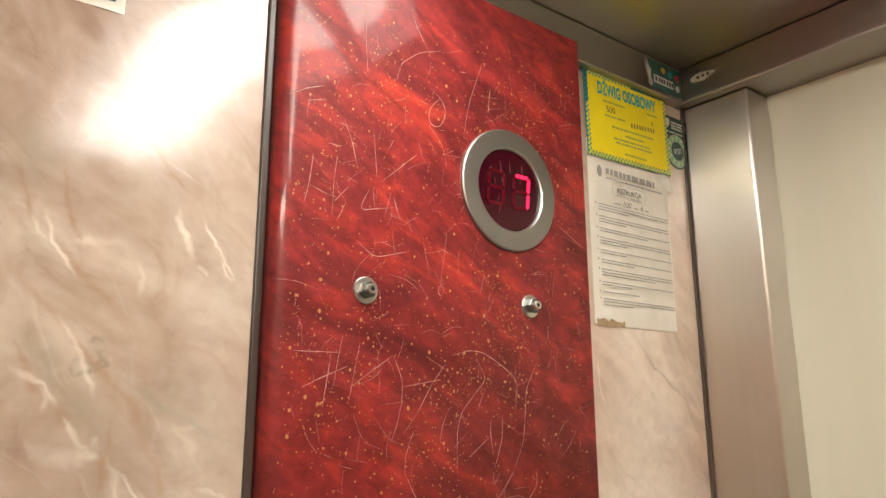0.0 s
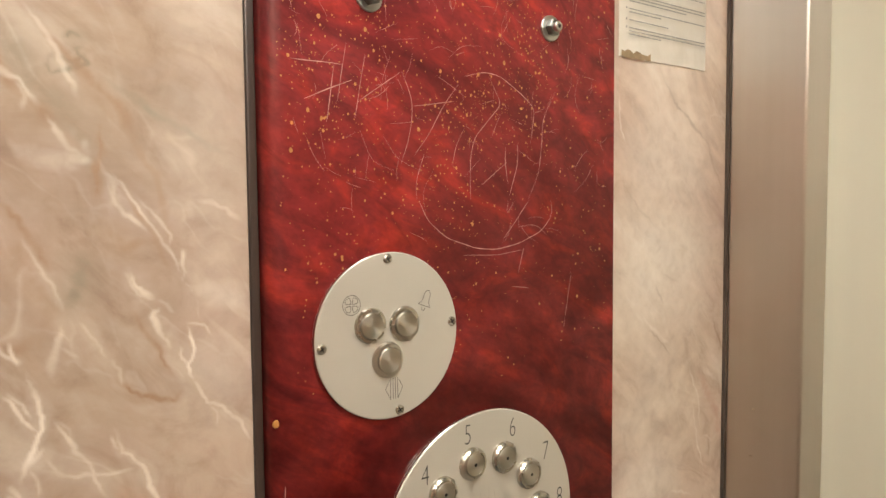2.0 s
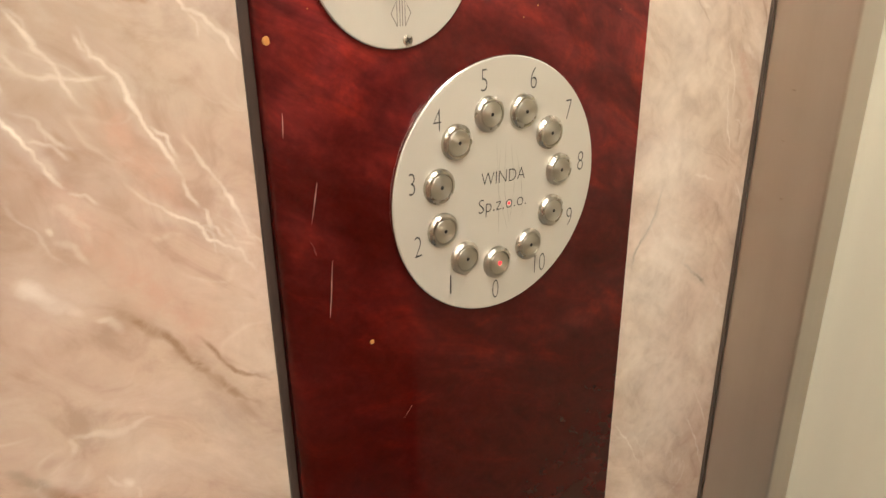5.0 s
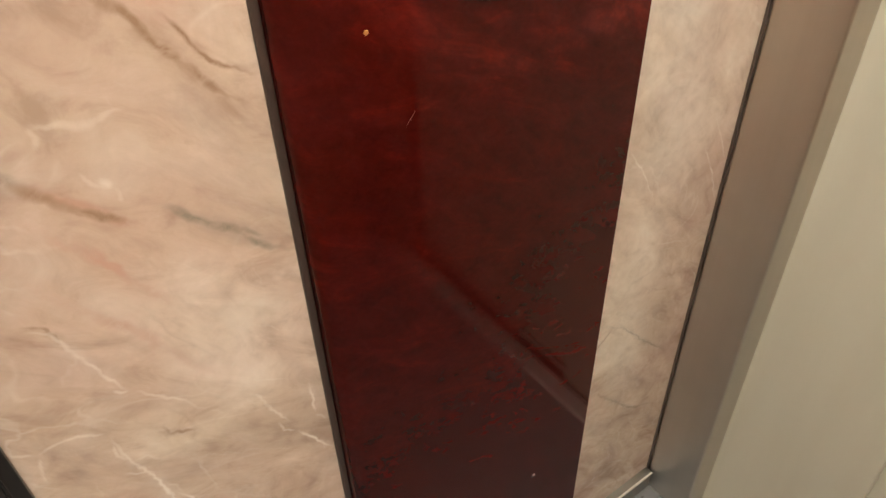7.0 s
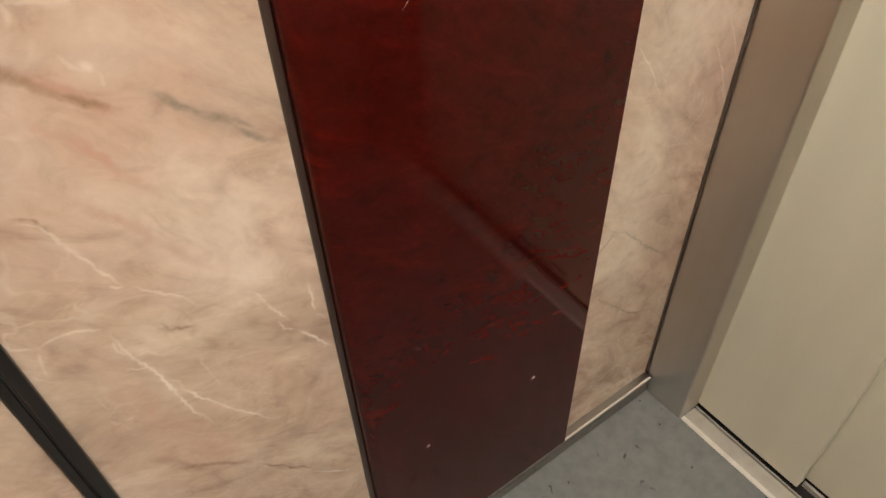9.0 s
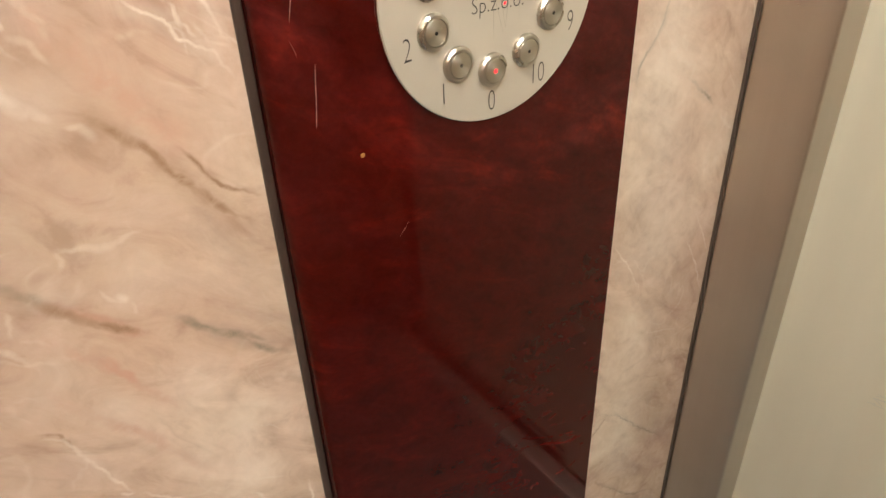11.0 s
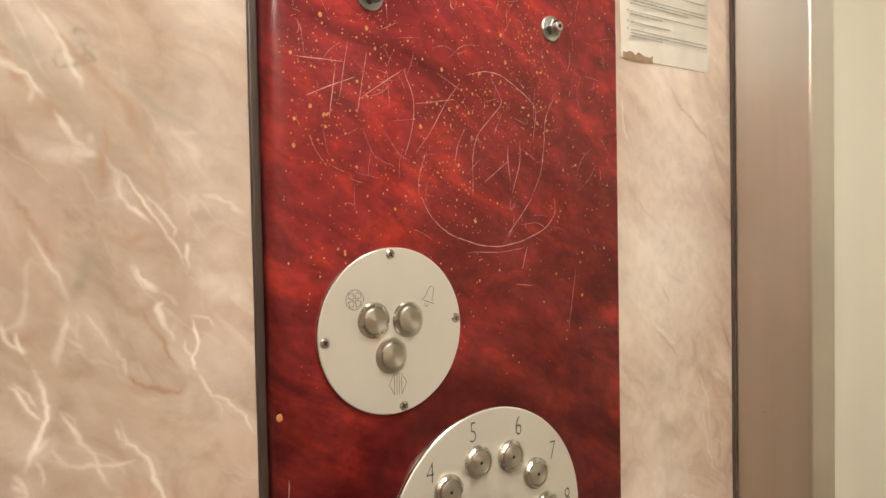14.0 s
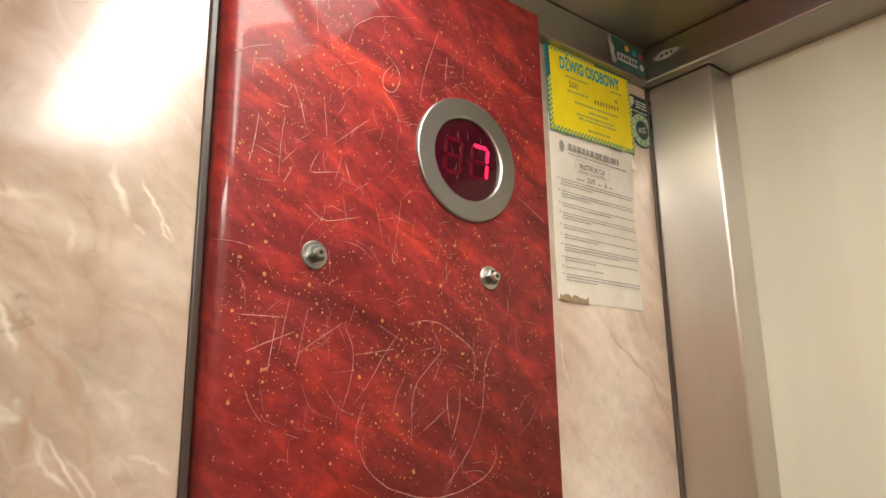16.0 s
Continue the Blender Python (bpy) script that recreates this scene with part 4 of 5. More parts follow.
# the countless fine scratches and specks
bm = bmesh.new()
for k in range(170):
    x, z = rng.uniform(-0.36, 0.0), 1.50 + 0.45 * rng.random()
    a, ln = rng.choice((1.45, 1.6, 0.6, -0.5, 0.1)) + rng.gauss(0, 0.35), rng.uniform(0.005, 0.026)
    bend = rng.uniform(-0.004, 0.004)
    ribbon(((x, z), (x + ln * 0.5 * math.cos(a) + bend, z + ln * 0.5 * math.sin(a)), (x + ln * math.cos(a), z + ln * math.sin(a))), rng.uniform(0.00018, 0.00032), -0.01005 - k * 0.0000008, rng, 0.4, bm)
tagged(part("fine_scratch", local(bm, PO), SCRATCH, panel, "fine pale scratches"), kind="stuff")
bm = bmesh.new()
clumps = [(rng.uniform(-0.35, -0.03), rng.uniform(1.47, 1.93)) for _ in range(40)] + [(-0.31, 1.56), (-0.31, 1.60), (-0.26, 1.86), (-0.29, 1.84)]
for k in range(3600):
    if rng.random() < 0.5:
        c = rng.choice(clumps)
        x, z = rng.gauss(c[0], 0.02), rng.gauss(c[1], 0.03)
    else:
        x, z = rng.uniform(-0.365, 0.005), 1.33 + 0.62 * rng.random() ** 0.7
    if not (-0.366 < x < 0.008 and 1.1 < z < 1.96):
        continue
    r = min(0.0019, 0.00038 * math.exp(rng.gauss(0.1, 0.55)))
    bm.faces.new([bm.verts.new((x + r * math.cos(a) * 0.9, -0.01002 - k * 0.0000001, z + r * math.sin(a) * rng.uniform(0.8, 1.35))) for a in (math.pi / 3.5 * i for i in range(7))])
tagged(part("gold_specks", local(bm, PO), GOLD, panel, "spattered gold paint specks"), kind="stuff")
for x, z, r in ((-0.3715, 1.329, 0.0032), (-0.305, 1.083, 0.0022)):
    part("gold_blob", local(lathe(((r, 0.0), (r * 0.8, 0.0007), (0.0, 0.0011)), 10, (x, -0.010, z) if x > -0.366 else (-0.3705, -0.0068, z)), PO), GOLD, panel, "dried gold paint blob")
for x, z in ((-0.092, 0.332), (-0.289, 0.337)):
    part("screw_hole", local(lathe(((0.0048, 0.0), (0.0042, 0.0004), (0.0, 0.0005)), 12, (x, -0.010, z)), PO), HOLE, panel, "empty dark screw hole")
    part("chip", local(box((x - 0.001, -0.0116, z + 0.0005), (x + 0.004, -0.0103, z + 0.004), 0.0005), PO), TORN, panel, "pale broken laminate chip")

# ---- hexagon bolts on washers ----
def bolt(x, z, turn):
    x, z = on_panel(x, z)
    t = thing("hex_bolt", (x, PANEL_Y, z), "zinc-plated hexagon bolt on a washer in the red panel", "bolt", "bolts in the red panel")
    part("washer", lathe(((0.0120, 0.0), (0.0120, 0.0016), (0.0114, 0.0021), (0.0062, 0.0022)), 40), ZINC, t)
    bm = bmesh.new()
    rings = [[bm.verts.new((r * math.cos(a), -d, r * math.sin(a))) for a in (math.pi / 3 * k + turn for k in range(6))] for r, d in ((0.0078, 0.0021), (0.0080, 0.0072), (0.0070, 0.0080))]
    for a, b in zip(rings, rings[1:]):
        for k in range(6):
            bm.faces.new((a[k], a[(k + 1) % 6], b[(k + 1) % 6], b[k]))
    bm.faces.new(rings[-1])
    part("nut", bm, NUT, t, "darkened hexagon nut")
    part("stud", lathe(((0.0046, 0.0078), (0.0046, 0.0122), (0.0040, 0.0128), (0.0016, 0.0128), (0.0014, 0.0112), (0.0, 0.0112)), 20), ZINC, t)
    part("stud_hole", lathe(((0.0021, 0.0129), (0.0, 0.01295)), 12), HOLE, t)


bolt(-0.286, 1.659, 0.3)
bolt(-0.083, 1.662, 0.0)

# ---- floor display ----
disp = thing("floor_display", (on_panel(-0.109, 1.785)[0], PANEL_Y, on_panel(-0.109, 1.785)[1]), "round lift floor display in a brushed steel ring, red digit lit", "display")
disp.scale = (0.985, 1, 0.985)
part("ring", lathe(((0.0668, 0.0), (0.0668, 0.0030), (0.0655, 0.0042), (0.0470, 0.0044), (0.0452, 0.0030), (0.0450, 0.0)), 96), RING, disp, "brushed steel ring")
lens = part("lens", lathe(((0.0452, 0.0004), (0.0300, 0.0012), (0.0, 0.0014)), 64), LENS, disp, "dark red display window", True)


def digit(cx, lit, h=0.036, w=0.021, th=0.0040, lean=0.10):
    def seg(x0, z0, x1, z1, on, name):
        dx, dz = x1 - x0, z1 - z0
        ln = math.hypot(dx, dz)
        ux, uz = dx / ln, dz / ln
        g = 0.0008
        a, b = (x0 + ux * g, z0 + uz * g), (x1 - ux * g, z1 - uz * g)
        t = th / 2
        pts = [a, (a[0] + ux * t - uz * t, a[1] + uz * t + ux * t), (b[0] - ux * t - uz * t, b[1] - uz * t + ux * t), b,
               (b[0] - ux * t + uz * t, b[1] - uz * t - ux * t), (a[0] + ux * t + uz * t, a[1] + uz * t - ux * t)]
        pts = [(cx + x + z * lean, z) for x, z in pts]
        bm = flat(pts, -0.0019)
        e = bmesh.ops.extrude_face_region(bm, geom=list(bm.faces))["geom"]
        for v in e:
            if isinstance(v, bmesh.types.BMVert):
                v.co.y += 0.0006
        part(name, bm, SEG_ON if on else SEG_OFF, lens, "glowing red segment" if on else "")
    x, m, t = w / 2, 0.0, h / 2
    for key, c in (("a", (-x, t, x, t)), ("b", (x, m, x, t)), ("c", (x, -t, x, m)), ("d", (-x, -t, x, -t)), ("e", (-x, -t, -x, m)), ("f", (-x, m, -x, t)), ("g", (-x, m, x, m))):
        seg(*c, key in lit, "segment")


digit(-0.0195, "")
digit(0.0165, "abc")
bm = bmesh.new()
rs = random.Random(3)
for k in range(9):
    x, z = rs.uniform(-0.033, 0.02), rs.uniform(-0.03, 0.025)
    ribbon(((x, z), (x + rs.uniform(-0.006, 0.004), z + rs.uniform(0.004, 0.016))), 0.0004, -0.0022, rs, 0.4, bm)
part("scratch", bm, SCRATCH, lens)

# ---- button plates ----
def screw(t, x, z, depth):
    s = part("screw", lathe(((0.0042, depth - 0.0004), (0.0042, depth + 0.0006), (0.0030, depth + 0.0012), (0.0, depth + 0.0013)), 16, (x, 0, z)), BEZEL, t)
    bm = bmesh.new()
    for a in (0.5, 2.07):
        c, q = math.cos(a), math.sin(a)
        flat([(x + u * c - v * q, z + u * q + v * c) for u, v in ((-0.0026, -0.0005), (0.0026, -0.0005), (0.0026, 0.0005), (-0.0026, 0.0005))], -depth - 0.00145, bm)
    part("slot", bm, HOLE, s)


def push_button(t, x, z, depth, dot=None):
    """A flat steel cap in a coned bezel."""
    if dot is None:
        pr = ((0.0148, depth), (0.0148, depth + 0.0010), (0.0138, depth + 0.0026), (0.0113, depth + 0.0030), (0.0110, depth + 0.0020))
        cap = ((0.0107, depth + 0.0016), (0.0107, depth + 0.0040), (0.0101, depth + 0.0046), (0.0, depth + 0.0046))
    else:
        pr = ((0.0150, depth), (0.0148, depth + 0.0028), (0.0130, depth + 0.0047), (0.0112, depth + 0.0049), (0.0108, depth + 0.0038))
        cap = ((0.0106, depth + 0.0034), (0.0106, depth + 0.0046), (0.0100, depth + 0.0050), (0.0, depth + 0.0053))
    b = part("button", lathe(pr, 40, (x, 0, z)), BEZEL, t, "", True)
    for e in b.data.edges:
        # each turned step keeps its edge
        r0, r1 = (math.hypot(v.co.x - x, v.co.z - z) for v in (b.data.vertices[e.vertices[0]], b.data.vertices[e.vertices[1]]))
        e.use_edge_sharp = abs(r0 - r1) < 1e-5 and abs(b.data.vertices[e.vertices[0]].co.y - b.data.vertices[e.vertices[1]].co.y) < 1e-6
    me = bpy.data.meshes.new("cap")
    bm = lathe(cap, 40)
    bm.to_mesh(me)
    bm.free()
    me.materials.append(TURNED)
    c = new("cap", me)
    c.location = (x, 0, z)
    c.parent = b
    if dot is not None:
        part("dot", lathe(((0.0019 if dot is LED else 0.0016, depth + 0.0054), (0.0, depth + 0.0056)), 12, (x, 0, z)), dot, b, "lit red dot" if dot is LED else "")


small = thing("alarm_button_plate", (on_panel(-0.272, 1.386)[0], PANEL_Y, on_panel(-0.272, 1.386)[1]), "round satin aluminium plate with three steel push buttons", "button panel")
PD = 0.0045
small.scale = (0.985, 1, 0.985)
part("plate", lathe(((0.0690, 0.0), (0.0690, PD - 0.0008), (0.0682, PD), (0.0, PD)), 96), PLATE, small)
part("rim", lathe(((0.0693, 0.0008), (0.0693, PD - 0.0014), (0.0684, PD - 0.0002)), 96), PLATE_EDGE, small, "bright cut rim")
for a in (92, 5, -83, 183):
    screw(small, 0.0635 * math.cos(radians(a)), 0.0635 * math.sin(radians(a)), PD)
for x, z in ((-0.0195, 0.0105), (0.0135, 0.0088), (-0.0035, -0.0195)):
    push_button(small, x, z, PD)
# engraved signs: a fan, a bell, opening doors
rs = random.Random(2)
LN, LY = 0.0005, -PD - 0.0003
bm = bmesh.new()
fx, fz = -0.0365, 0.0285
# a ring with four vanes in it
ribbon([(fx + 0.0080 * math.cos(a), fz + 0.0080 * math.sin(a)) for a in (2 * math.pi * k / 28 for k in range(29))], LN, LY, rs, 0, bm, 0, True)
for k in range(4):
    a = radians(45 + 90 * k)
    vane = [(fx + r * math.cos(a + o), fz + r * math.sin(a + o)) for r, o in ((0.0010, 0.0), (0.0035, -0.55), (0.0062, -0.50), (0.0069, 0.0), (0.0062, 0.50), (0.0035, 0.55), (0.0010, 0.0))]
    ribbon(vane, LN, LY, rs, 0, bm, 0, True)
part("fan_sign", bm, ETCH, small)
bm = bmesh.new()
bx, bz = 0.036, 0.0275
rot = radians(-20)
def sp(u, v):
    return (bx + u * math.cos(rot) - v * math.sin(rot), bz + u * math.sin(rot) + v * math.cos(rot))
ribbon([sp(*q) for q in ((-0.0065, -0.006), (-0.0035, -0.0025), (-0.003, 0.005), (-0.001, 0.0075), (0.001, 0.0075), (0.003, 0.005), (0.0035, -0.0025), (0.0065, -0.006), (-0.0065, -0.006))], LN, LY, rs, 0,bm, 0, True)
ribbon([sp(*q) for q in ((-0.002, -0.0075), (-0.0015, -0.010), (0.001, -0.010), (0.0015, -0.0075))], LN, LY, rs, 0,bm, 0, True)
part("bell_sign", bm, ETCH, small)
bm = bmesh.new()
ox, oz = 0.0015, -0.044
for pts in (((-0.0025, -0.009), (-0.0075, 0.0), (-0.0025, 0.009), (-0.0025, -0.009)), ((0.0045, -0.009), (0.0095, 0.0), (0.0045, 0.009), (0.0045, -0.009)),
            ((0.0, -0.009), (0.0, 0.009)), ((0.0022, -0.009), (0.0022, 0.009))):
    ribbon([(ox + u, oz + v) for u, v in pts], LN, LY, rs, 0,bm, 0, True)
part("door_sign", bm, ETCH, small)

BX, BZ = on_panel(-0.170, 1.192)
big = thing("floor_button_plate", (BX, PANEL_Y, BZ), "large round aluminium plate with eleven numbered floor buttons", "button panel")
part("plate", lathe(((0.1125, 0.0), (0.1125, PD - 0.0008), (0.1117, PD), (0.0, PD)), 128), PLATE, big)
part("rim", lathe(((0.1129, 0.0008), (0.1129, PD - 0.0014), (0.1119, PD - 0.0002)), 128), PLATE_EDGE, big, "bright cut rim")
big.scale = (0.985, 1, 0.985)
for k in range(11):
    a = radians(-93.5 - 360 / 11 * k)
    x, z = 0.0685 * math.cos(a) - 0.0012, 0.0685 * math.sin(a) + 0.0003
    push_button(big, x, z, PD, LED if k == 0 else HOLE)
    dx, dz = 0.0962 * math.cos(a), 0.0962 * math.sin(a)
    part("numeral", text(str(k), 0.0275, dx, -PD - 0.0004, dz, -0.021, squeeze=0.68), ENGRAVE, big, "engraved black numeral")
part("lettering", text("WINDA", 0.0168, 0.0012, -PD - 0.0004, 0.0100, -0.018, squeeze=0.86, turn=-2), ENGRAVE, big, "engraved black lettering")
part("lettering", text("Sp.z.o.o.", 0.0185, 0.0012, -PD - 0.0004, -0.0140, -0.016, squeeze=0.92, turn=-2), ENGRAVE, big, "engraved black lettering")
part("indicator", lathe(((0.0014, PD), (0.0, PD + 0.0005)), 12, (0.0085, 0, -0.0155)), LED, big, "small lit red lamp")
bm = bmesh.new()
rs = random.Random(21)
for k in range(5):
    x = rs.uniform(-0.012, 0.016)
    ribbon(((x, rs.uniform(0.02, 0.05)), (x + rs.uniform(-0.004, 0.008), 0.0), (x + rs.uniform(-0.002, 0.01), rs.uniform(-0.05, -0.02))), 0.0004, -PD - 0.0003, rs, 0.5, bm)
part("streak", bm, plain("faint_grey_streak", (0.42, 0.39, 0.33), 0.5), big)

# ---- notices on the marble ----
def bars(bm, x0, x1, z, h, y, rs, gap=0.0012, tilt=0.0):
    """A line of print too small to read: one bar a word."""
    x = x0
    while x < x1 - 0.002:
        w = min(rs.uniform(0.004, 0.014), x1 - x)
        dz = (x - x0) * tilt
        rect(x, z + dz, x + w, z + dz + h, y, bm)
        x += w + gap


rs = random.Random(31)
instr = thing("instruction_notice", (0.110, 0.0, 1.650), "curled white paper instruction notice with small grey print", "notice")
IO = (0.110, 0.0, 1.650)
part("paper", local(sheet(0.031, 1.650, 0.190, 1.880, -0.0010, 0.0005, 4.2, 0.0012), IO), WHITE_PAPER, instr)
bm = bmesh.new()
z = 1.797
for para in (3, 3, 2, 3, 2, 2, 3, 2, 1, 3):
    rect(0.0395, z, 0.0415, z + 0.0022, -0.0031, bm)
    for k in range(para):
        bars(bm, 0.045, 0.184 if k < para - 1 else rs.uniform(0.09, 0.15), z - k * 0.0034, 0.0012, -0.0031, rs, 0.0008)
    z -= para * 0.0034 + 0.0050
tagged(part("print", local(bm, IO), INK, instr, "lines of small grey print"), kind="stuff")
bm = bmesh.new()
bars(bm, 0.062, 0.160, 1.8385, 0.0075, -0.0031, random.Random(4), 0.0022)
bars(bm, 0.062, 0.176, 1.8325, 0.0018, -0.0031, rs)
part("heading", local(bm, IO), INK, instr, "grey bars of a printed heading")
bm = lathe(((0.0075, 0.0031), (0.0, 0.0031)), 20, (0.050, 0, 1.840))
for v in bm.verts:
    v.co.x = 0.050 + (v.co.x - 0.050) * 0.6
part("emblem", local(bm, IO), INK, instr)
part("lettering", local(text("INSTRUKCJA", 0.0105, 0.106, -0.0031, 1.8205, 0.004, squeeze=0.82, turn=0.5), IO), PEN, instr, "grey printed word")
bm = bmesh.new()
for a, b in (((0.073, 1.812), (0.138, 1.812)), ((0.138, 1.812), (0.138, 1.828)), ((0.138, 1.828), (0.073, 1.828)), ((0.073, 1.828), (0.073, 1.812))):
    ribbon((a, b), 0.0006, -0.0031, rs, 0, bm)
bars(bm, 0.080, 0.130, 1.8135, 0.0012, -0.0031, rs)
part("frame_line", local(bm, IO), INK, instr)
bm = text("500", 0.0105, 0.100, -0.0031, 1.8045, -0.01, slant=0.3)
bm2 = text("6", 0.0105, 0.129, -0.0031, 1.8045, -0.01, slant=0.3)
part("handwriting", local(bm, IO), PEN, instr)
part("handwriting", local(bm2, IO), PEN, instr)
for a, b in ((0.074, 0.088), (0.114, 0.122), (0.136, 0.144)):
    part("form_print", local(rect(a, 1.802, b, 1.8035, -0.0031), IO), INK, instr)
# torn, glue-stained lower edge and a lifted upper corner
bm = bmesh.new()
xs = [0.033 + 0.005 * k for k in range(11)]
top = [1.6555 + rs.uniform(-0.0015, 0.003) for _ in xs]
bm.faces.new([bm.verts.new((x, -0.0026, 1.6495 + rs.uniform(-0.0008, 0.0008))) for x in xs] + [bm.verts.new((x, -0.0026, zz)) for x, zz in zip(xs[::-1], top[::-1])])
part("torn_edge", local(bm, IO), BROWN, instr, "brown glue-stained torn edge")
bm = bmesh.new()
bm.faces.new([bm.verts.new(p) for p in ((0.166, -0.0034, 1.864), (0.191, -0.0034, 1.860), (0.192, -0.0100, 1.836), (0.184, -0.0060, 1.838), (0.174, -0.0040, 1.852))])
part("curled_corner", local(bm, IO), WHITE_PAPER, instr, "curled-up paper corner")

YO = (0.112, -0.0045, 1.916)
yel = thing("lift_sticker", YO, "yellow passenger lift data sticker with checked blue border", "sticker")
yel.rotation_euler = (0, radians(-1.6), 0)
YW, YH = 0.0835, 0.0565
part("film", sheet(-YW, -YH, YW, YH, 0.0, 0.0006, 9.1, 0.0004), CYAN, yel, "pale cyan border")
part("face", rect(-YW + 0.0062, -YH + 0.0062, YW - 0.0062, YH - 0.0062, -0.0007), YELLOW, yel, "bright yellow face")
q = 0.0031
chk, chy = bmesh.new(), bmesh.new()
nx, nz = int(2 * YW / q), int(2 * YH / q)
for i in range(nx):
    for j in range(nz):
        if i < 2 or j < 2 or i >= nx - 2 or j >= nz - 2:
            x, z = -YW + i * 2 * YW / nx, -YH + j * 2 * YH / nz
            if (i + j) % 2 == 0:
                top_right = j >= nz - 2 and i > nx * 0.55
                rect(x, z, x + 2 * YW / nx, z + 2 * YH / nz, -0.0008, chk if top_right or (i < 2 and j > nz * 0.6) else chy)
tagged(part("dark_checks", chk, NAVY, yel), kind="stuff")
tagged(part("yellow_checks", chy, YELLOW, yel), kind="stuff")
part("lettering", text("DŹWIG OSOBOWY", 0.0225, 0.0, -0.0010, 0.0360, 0.040, squeeze=0.60), CYAN, yel, "bold cyan lettering")
rs = random.Random(12)
bm = bmesh.new()
for x0, x1, z in ((-0.050, -0.006, 0.0195), (0.040, 0.062, 0.0215), (-0.048, -0.008, 0.0005), (-0.036, 0.050, -0.0125), (-0.010, 0.030, -0.0205), (-0.034, 0.040, -0.0275), (-0.030, 0.044, -0.0325), (-0.014, 0.030, -0.0455)):
    bars(bm, x0, x1, z, 0.0026, -0.0009, rs)
tagged(part("print", bm, PALE_INK, yel, "faded small print"), kind="stuff")
part("handwriting", text("500", 0.012, -0.036, -0.0010, 0.0105, -0.004), PEN, yel)
part("handwriting", text("6", 0.010, 0.050, -0.0010, 0.0105, -0.004), PEN, yel)
bm = bmesh.new()
for k in range(9):
    x = 0.004 + k * 0.0058
    rect(x, -0.0045 + k * 0.0003, x + 0.0022, 0.0015 + k * 0.0003, -0.0010, bm)
part("written_bars", bm, PEN, yel)

GO = (0.221, -0.0010, 1.9155)
badge = thing("inspection_sticker", GO, "dark green inspection sticker with a round year stamp", "sticker")
pts = [(-0.0285, 0.038), (-0.0285, -0.008)] + [(-0.0015 + 0.0275 * math.cos(a), -0.0105 + 0.0275 * math.sin(a)) for a in (math.pi + math.pi * k / 16 for k in range(17))] + [(0.0285, -0.008), (0.0285, 0.038)]
part("film", flat(pts, 0.0), GREEN, badge)
part("disc", lathe(((0.0235, 0.0004), (0.0, 0.0005)), 40, (0, 0, -0.0115)), OFFWHITE, badge)
part("band", lathe(((0.0225, 0.0007), (0.0150, 0.0007)), 40, (0, 0, -0.0115)), LIME, badge)
part("core", lathe(((0.0140, 0.0007), (0.0, 0.0007)), 40, (0, 0, -0.0115)), GREEN, badge)
bm = bmesh.new()
for k in range(12):
    a = 2 * math.pi * k / 12
    c, s = math.cos(a), math.sin(a)
    flat([(u * c - v * s, -0.0115 + u * s + v * c) for u, v in ((0.0165, -0.0022), (0.0210, -0.0026), (0.0210, 0.0026), (0.0165, 0.0022))], -0.0009, bm)
part("months", bm, OFFWHITE, badge)
part("lettering", text("2024", 0.0115, 0.0, -0.0010, -0.0115, 0.01, squeeze=0.8, turn=196), OFFWHITE, badge, "white year lettering")
bm = bmesh.new()
rs = random.Random(6)
for k in range(3):
    bars(bm, -0.010, 0.024, 0.0285 - k * 0.0042, 0.0026, -0.0004, rs)
bars(bm, -0.024, 0.022, 0.0135, 0.0018, -0.0004, rs)
part("print", bm, OFFWHITE, badge)
part("shield", flat(((-0.024, 0.034), (-0.013, 0.034), (-0.0135, 0.026), (-0.0185, 0.020), (-0.0235, 0.026)), -0.0004), OFFWHITE, badge)

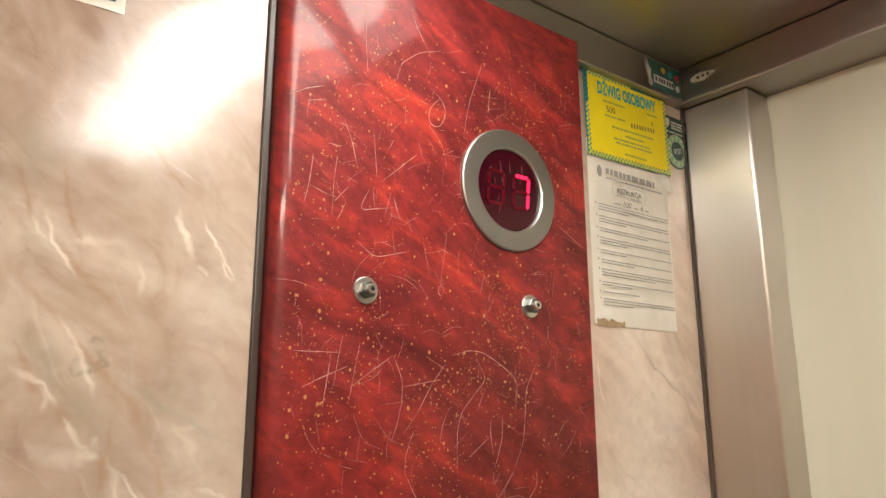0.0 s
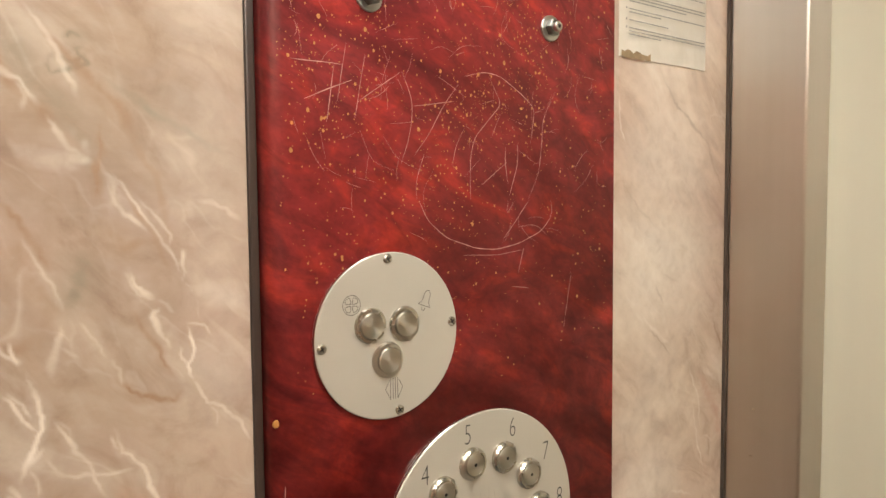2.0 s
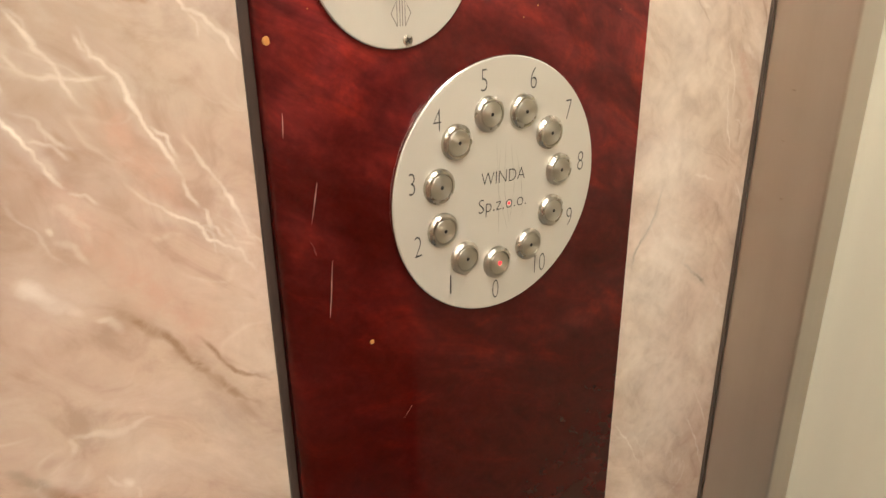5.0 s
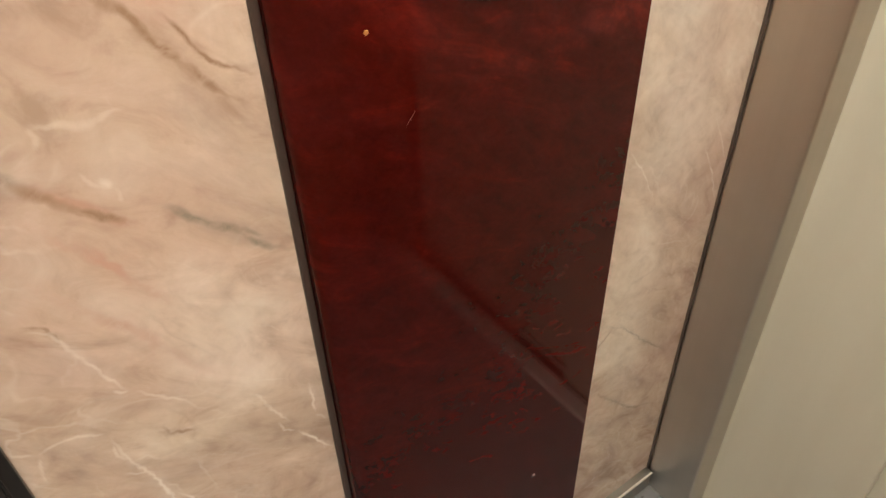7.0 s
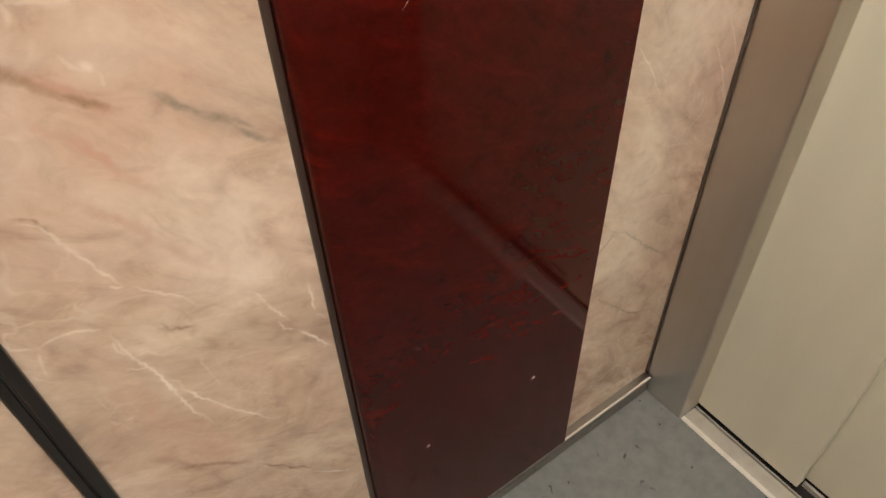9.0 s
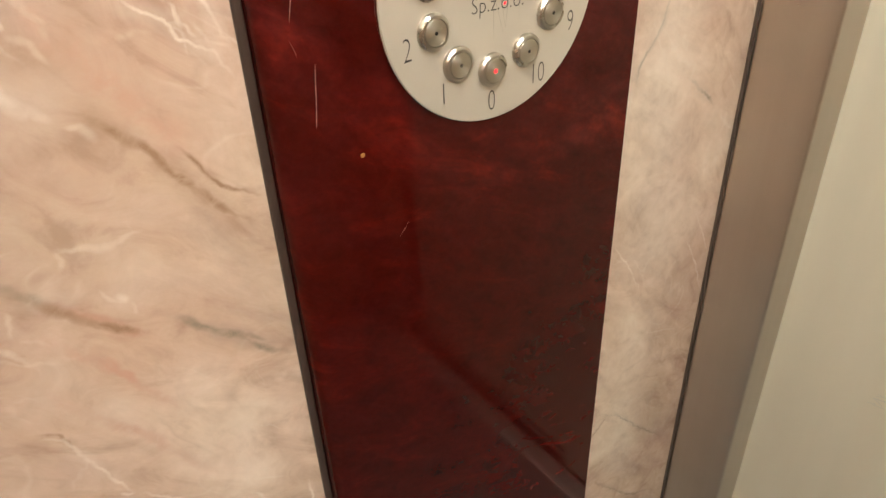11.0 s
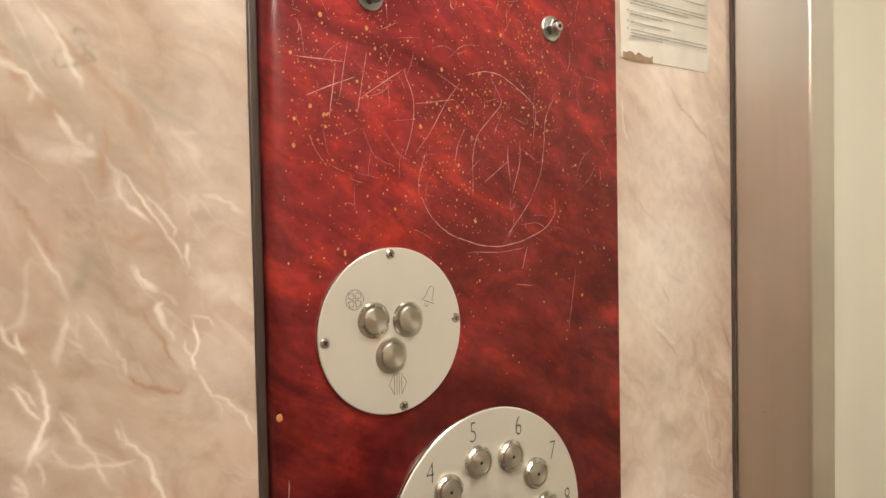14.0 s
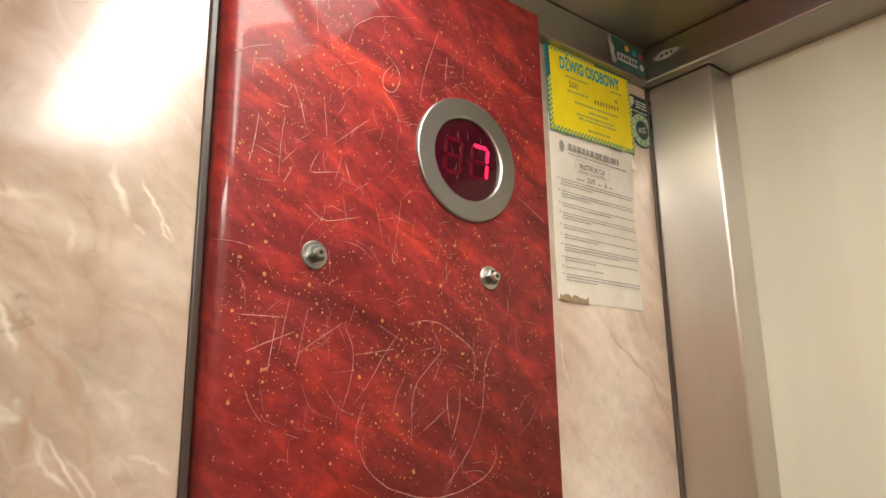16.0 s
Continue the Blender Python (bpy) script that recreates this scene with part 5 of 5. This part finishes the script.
# service sticker on the wall header, and a torn scrap on the door header
SO = (0.180, -0.0156, 1.997)
serv = thing("service_sticker", SO, "torn teal service sticker with a white number field", "sticker")
part("film", flat(((-0.036, 0.020), (-0.034, -0.006), (-0.029, -0.0205), (0.0395, -0.0205), (0.0395, 0.020)), 0.0), TEAL, serv)
part("torn_edge", flat(((-0.040, 0.0185), (-0.0345, 0.0205), (-0.032, 0.010), (-0.027, 0.004), (-0.029, -0.006), (-0.024, -0.012), (-0.027, -0.020), (-0.034, -0.0175), (-0.036, -0.004), (-0.041, 0.006)), -0.0004), TORN, serv)
part("field", rect(-0.022, -0.012, 0.022, -0.0005, -0.0004), OFFWHITE, serv)
bm = bmesh.new()
for k, x in enumerate((-0.019, -0.012, -0.0065, -0.001, 0.006, 0.0115, 0.017)):
    rect(x, -0.0095, x + 0.0038, -0.003, -0.0007, bm)
part("number_bars", bm, PEN, serv, "black bars of a number")
for x, z, m in ((0.0, 0.0105, AMBER), (0.0155, 0.0085, CYAN), (0.031, 0.0075, CRIMSON), (0.031, -0.0085, OFFWHITE)):
    part("spot", lathe(((0.0048, 0.0004), (0.0, 0.0005)), 16, (x, 0, z)), m, serv)
scrap = thing("torn_sticker_scrap", (0.2222, -0.048, 2.000), "torn remnant of a white sticker on steel", "sticker")
bm = bmesh.new()
rs = random.Random(44)
for sgn in (1,):
    pts = [(0.021 * math.cos(a) * rs.uniform(0.8, 1.1), 0.0065 * math.sin(a) * rs.uniform(0.7, 1.2)) for a in (2 * math.pi * k / 18 for k in range(18))]
    bm.faces.new([bm.verts.new((-0.0003, -u, v + 0.0 * u)) for u, v in pts])
part("paper", bm, TORN, scrap)
bm = bmesh.new()
for u in (-0.008, 0.0, 0.007):
    bm.faces.new([bm.verts.new((-0.0006, -(u + a), b)) for a, b in ((0, -0.002), (0.004, -0.002), (0.004, 0.002), (0, 0.002))])
part("print_bars", bm, PEN, scrap)

# framed notice high on the marble
NO = (-0.585, 0.0, 1.853)
notice = thing("wall_notice", NO, "white-bordered dark printed notice on the marble", "notice")
part("paper", local(sheet(-0.668 + 0.0, 1.853, -0.5030, 1.962, -0.0008, 0.0005, 6.6, 0.0003), NO), WHITE_PAPER, notice)
part("picture", local(rect(-0.660, 1.8605, -0.5105, 1.956, -0.0022), NO), plain("dark_brown_print", (0.06, 0.04, 0.05), 0.5, 0, 0.5, 60), notice)
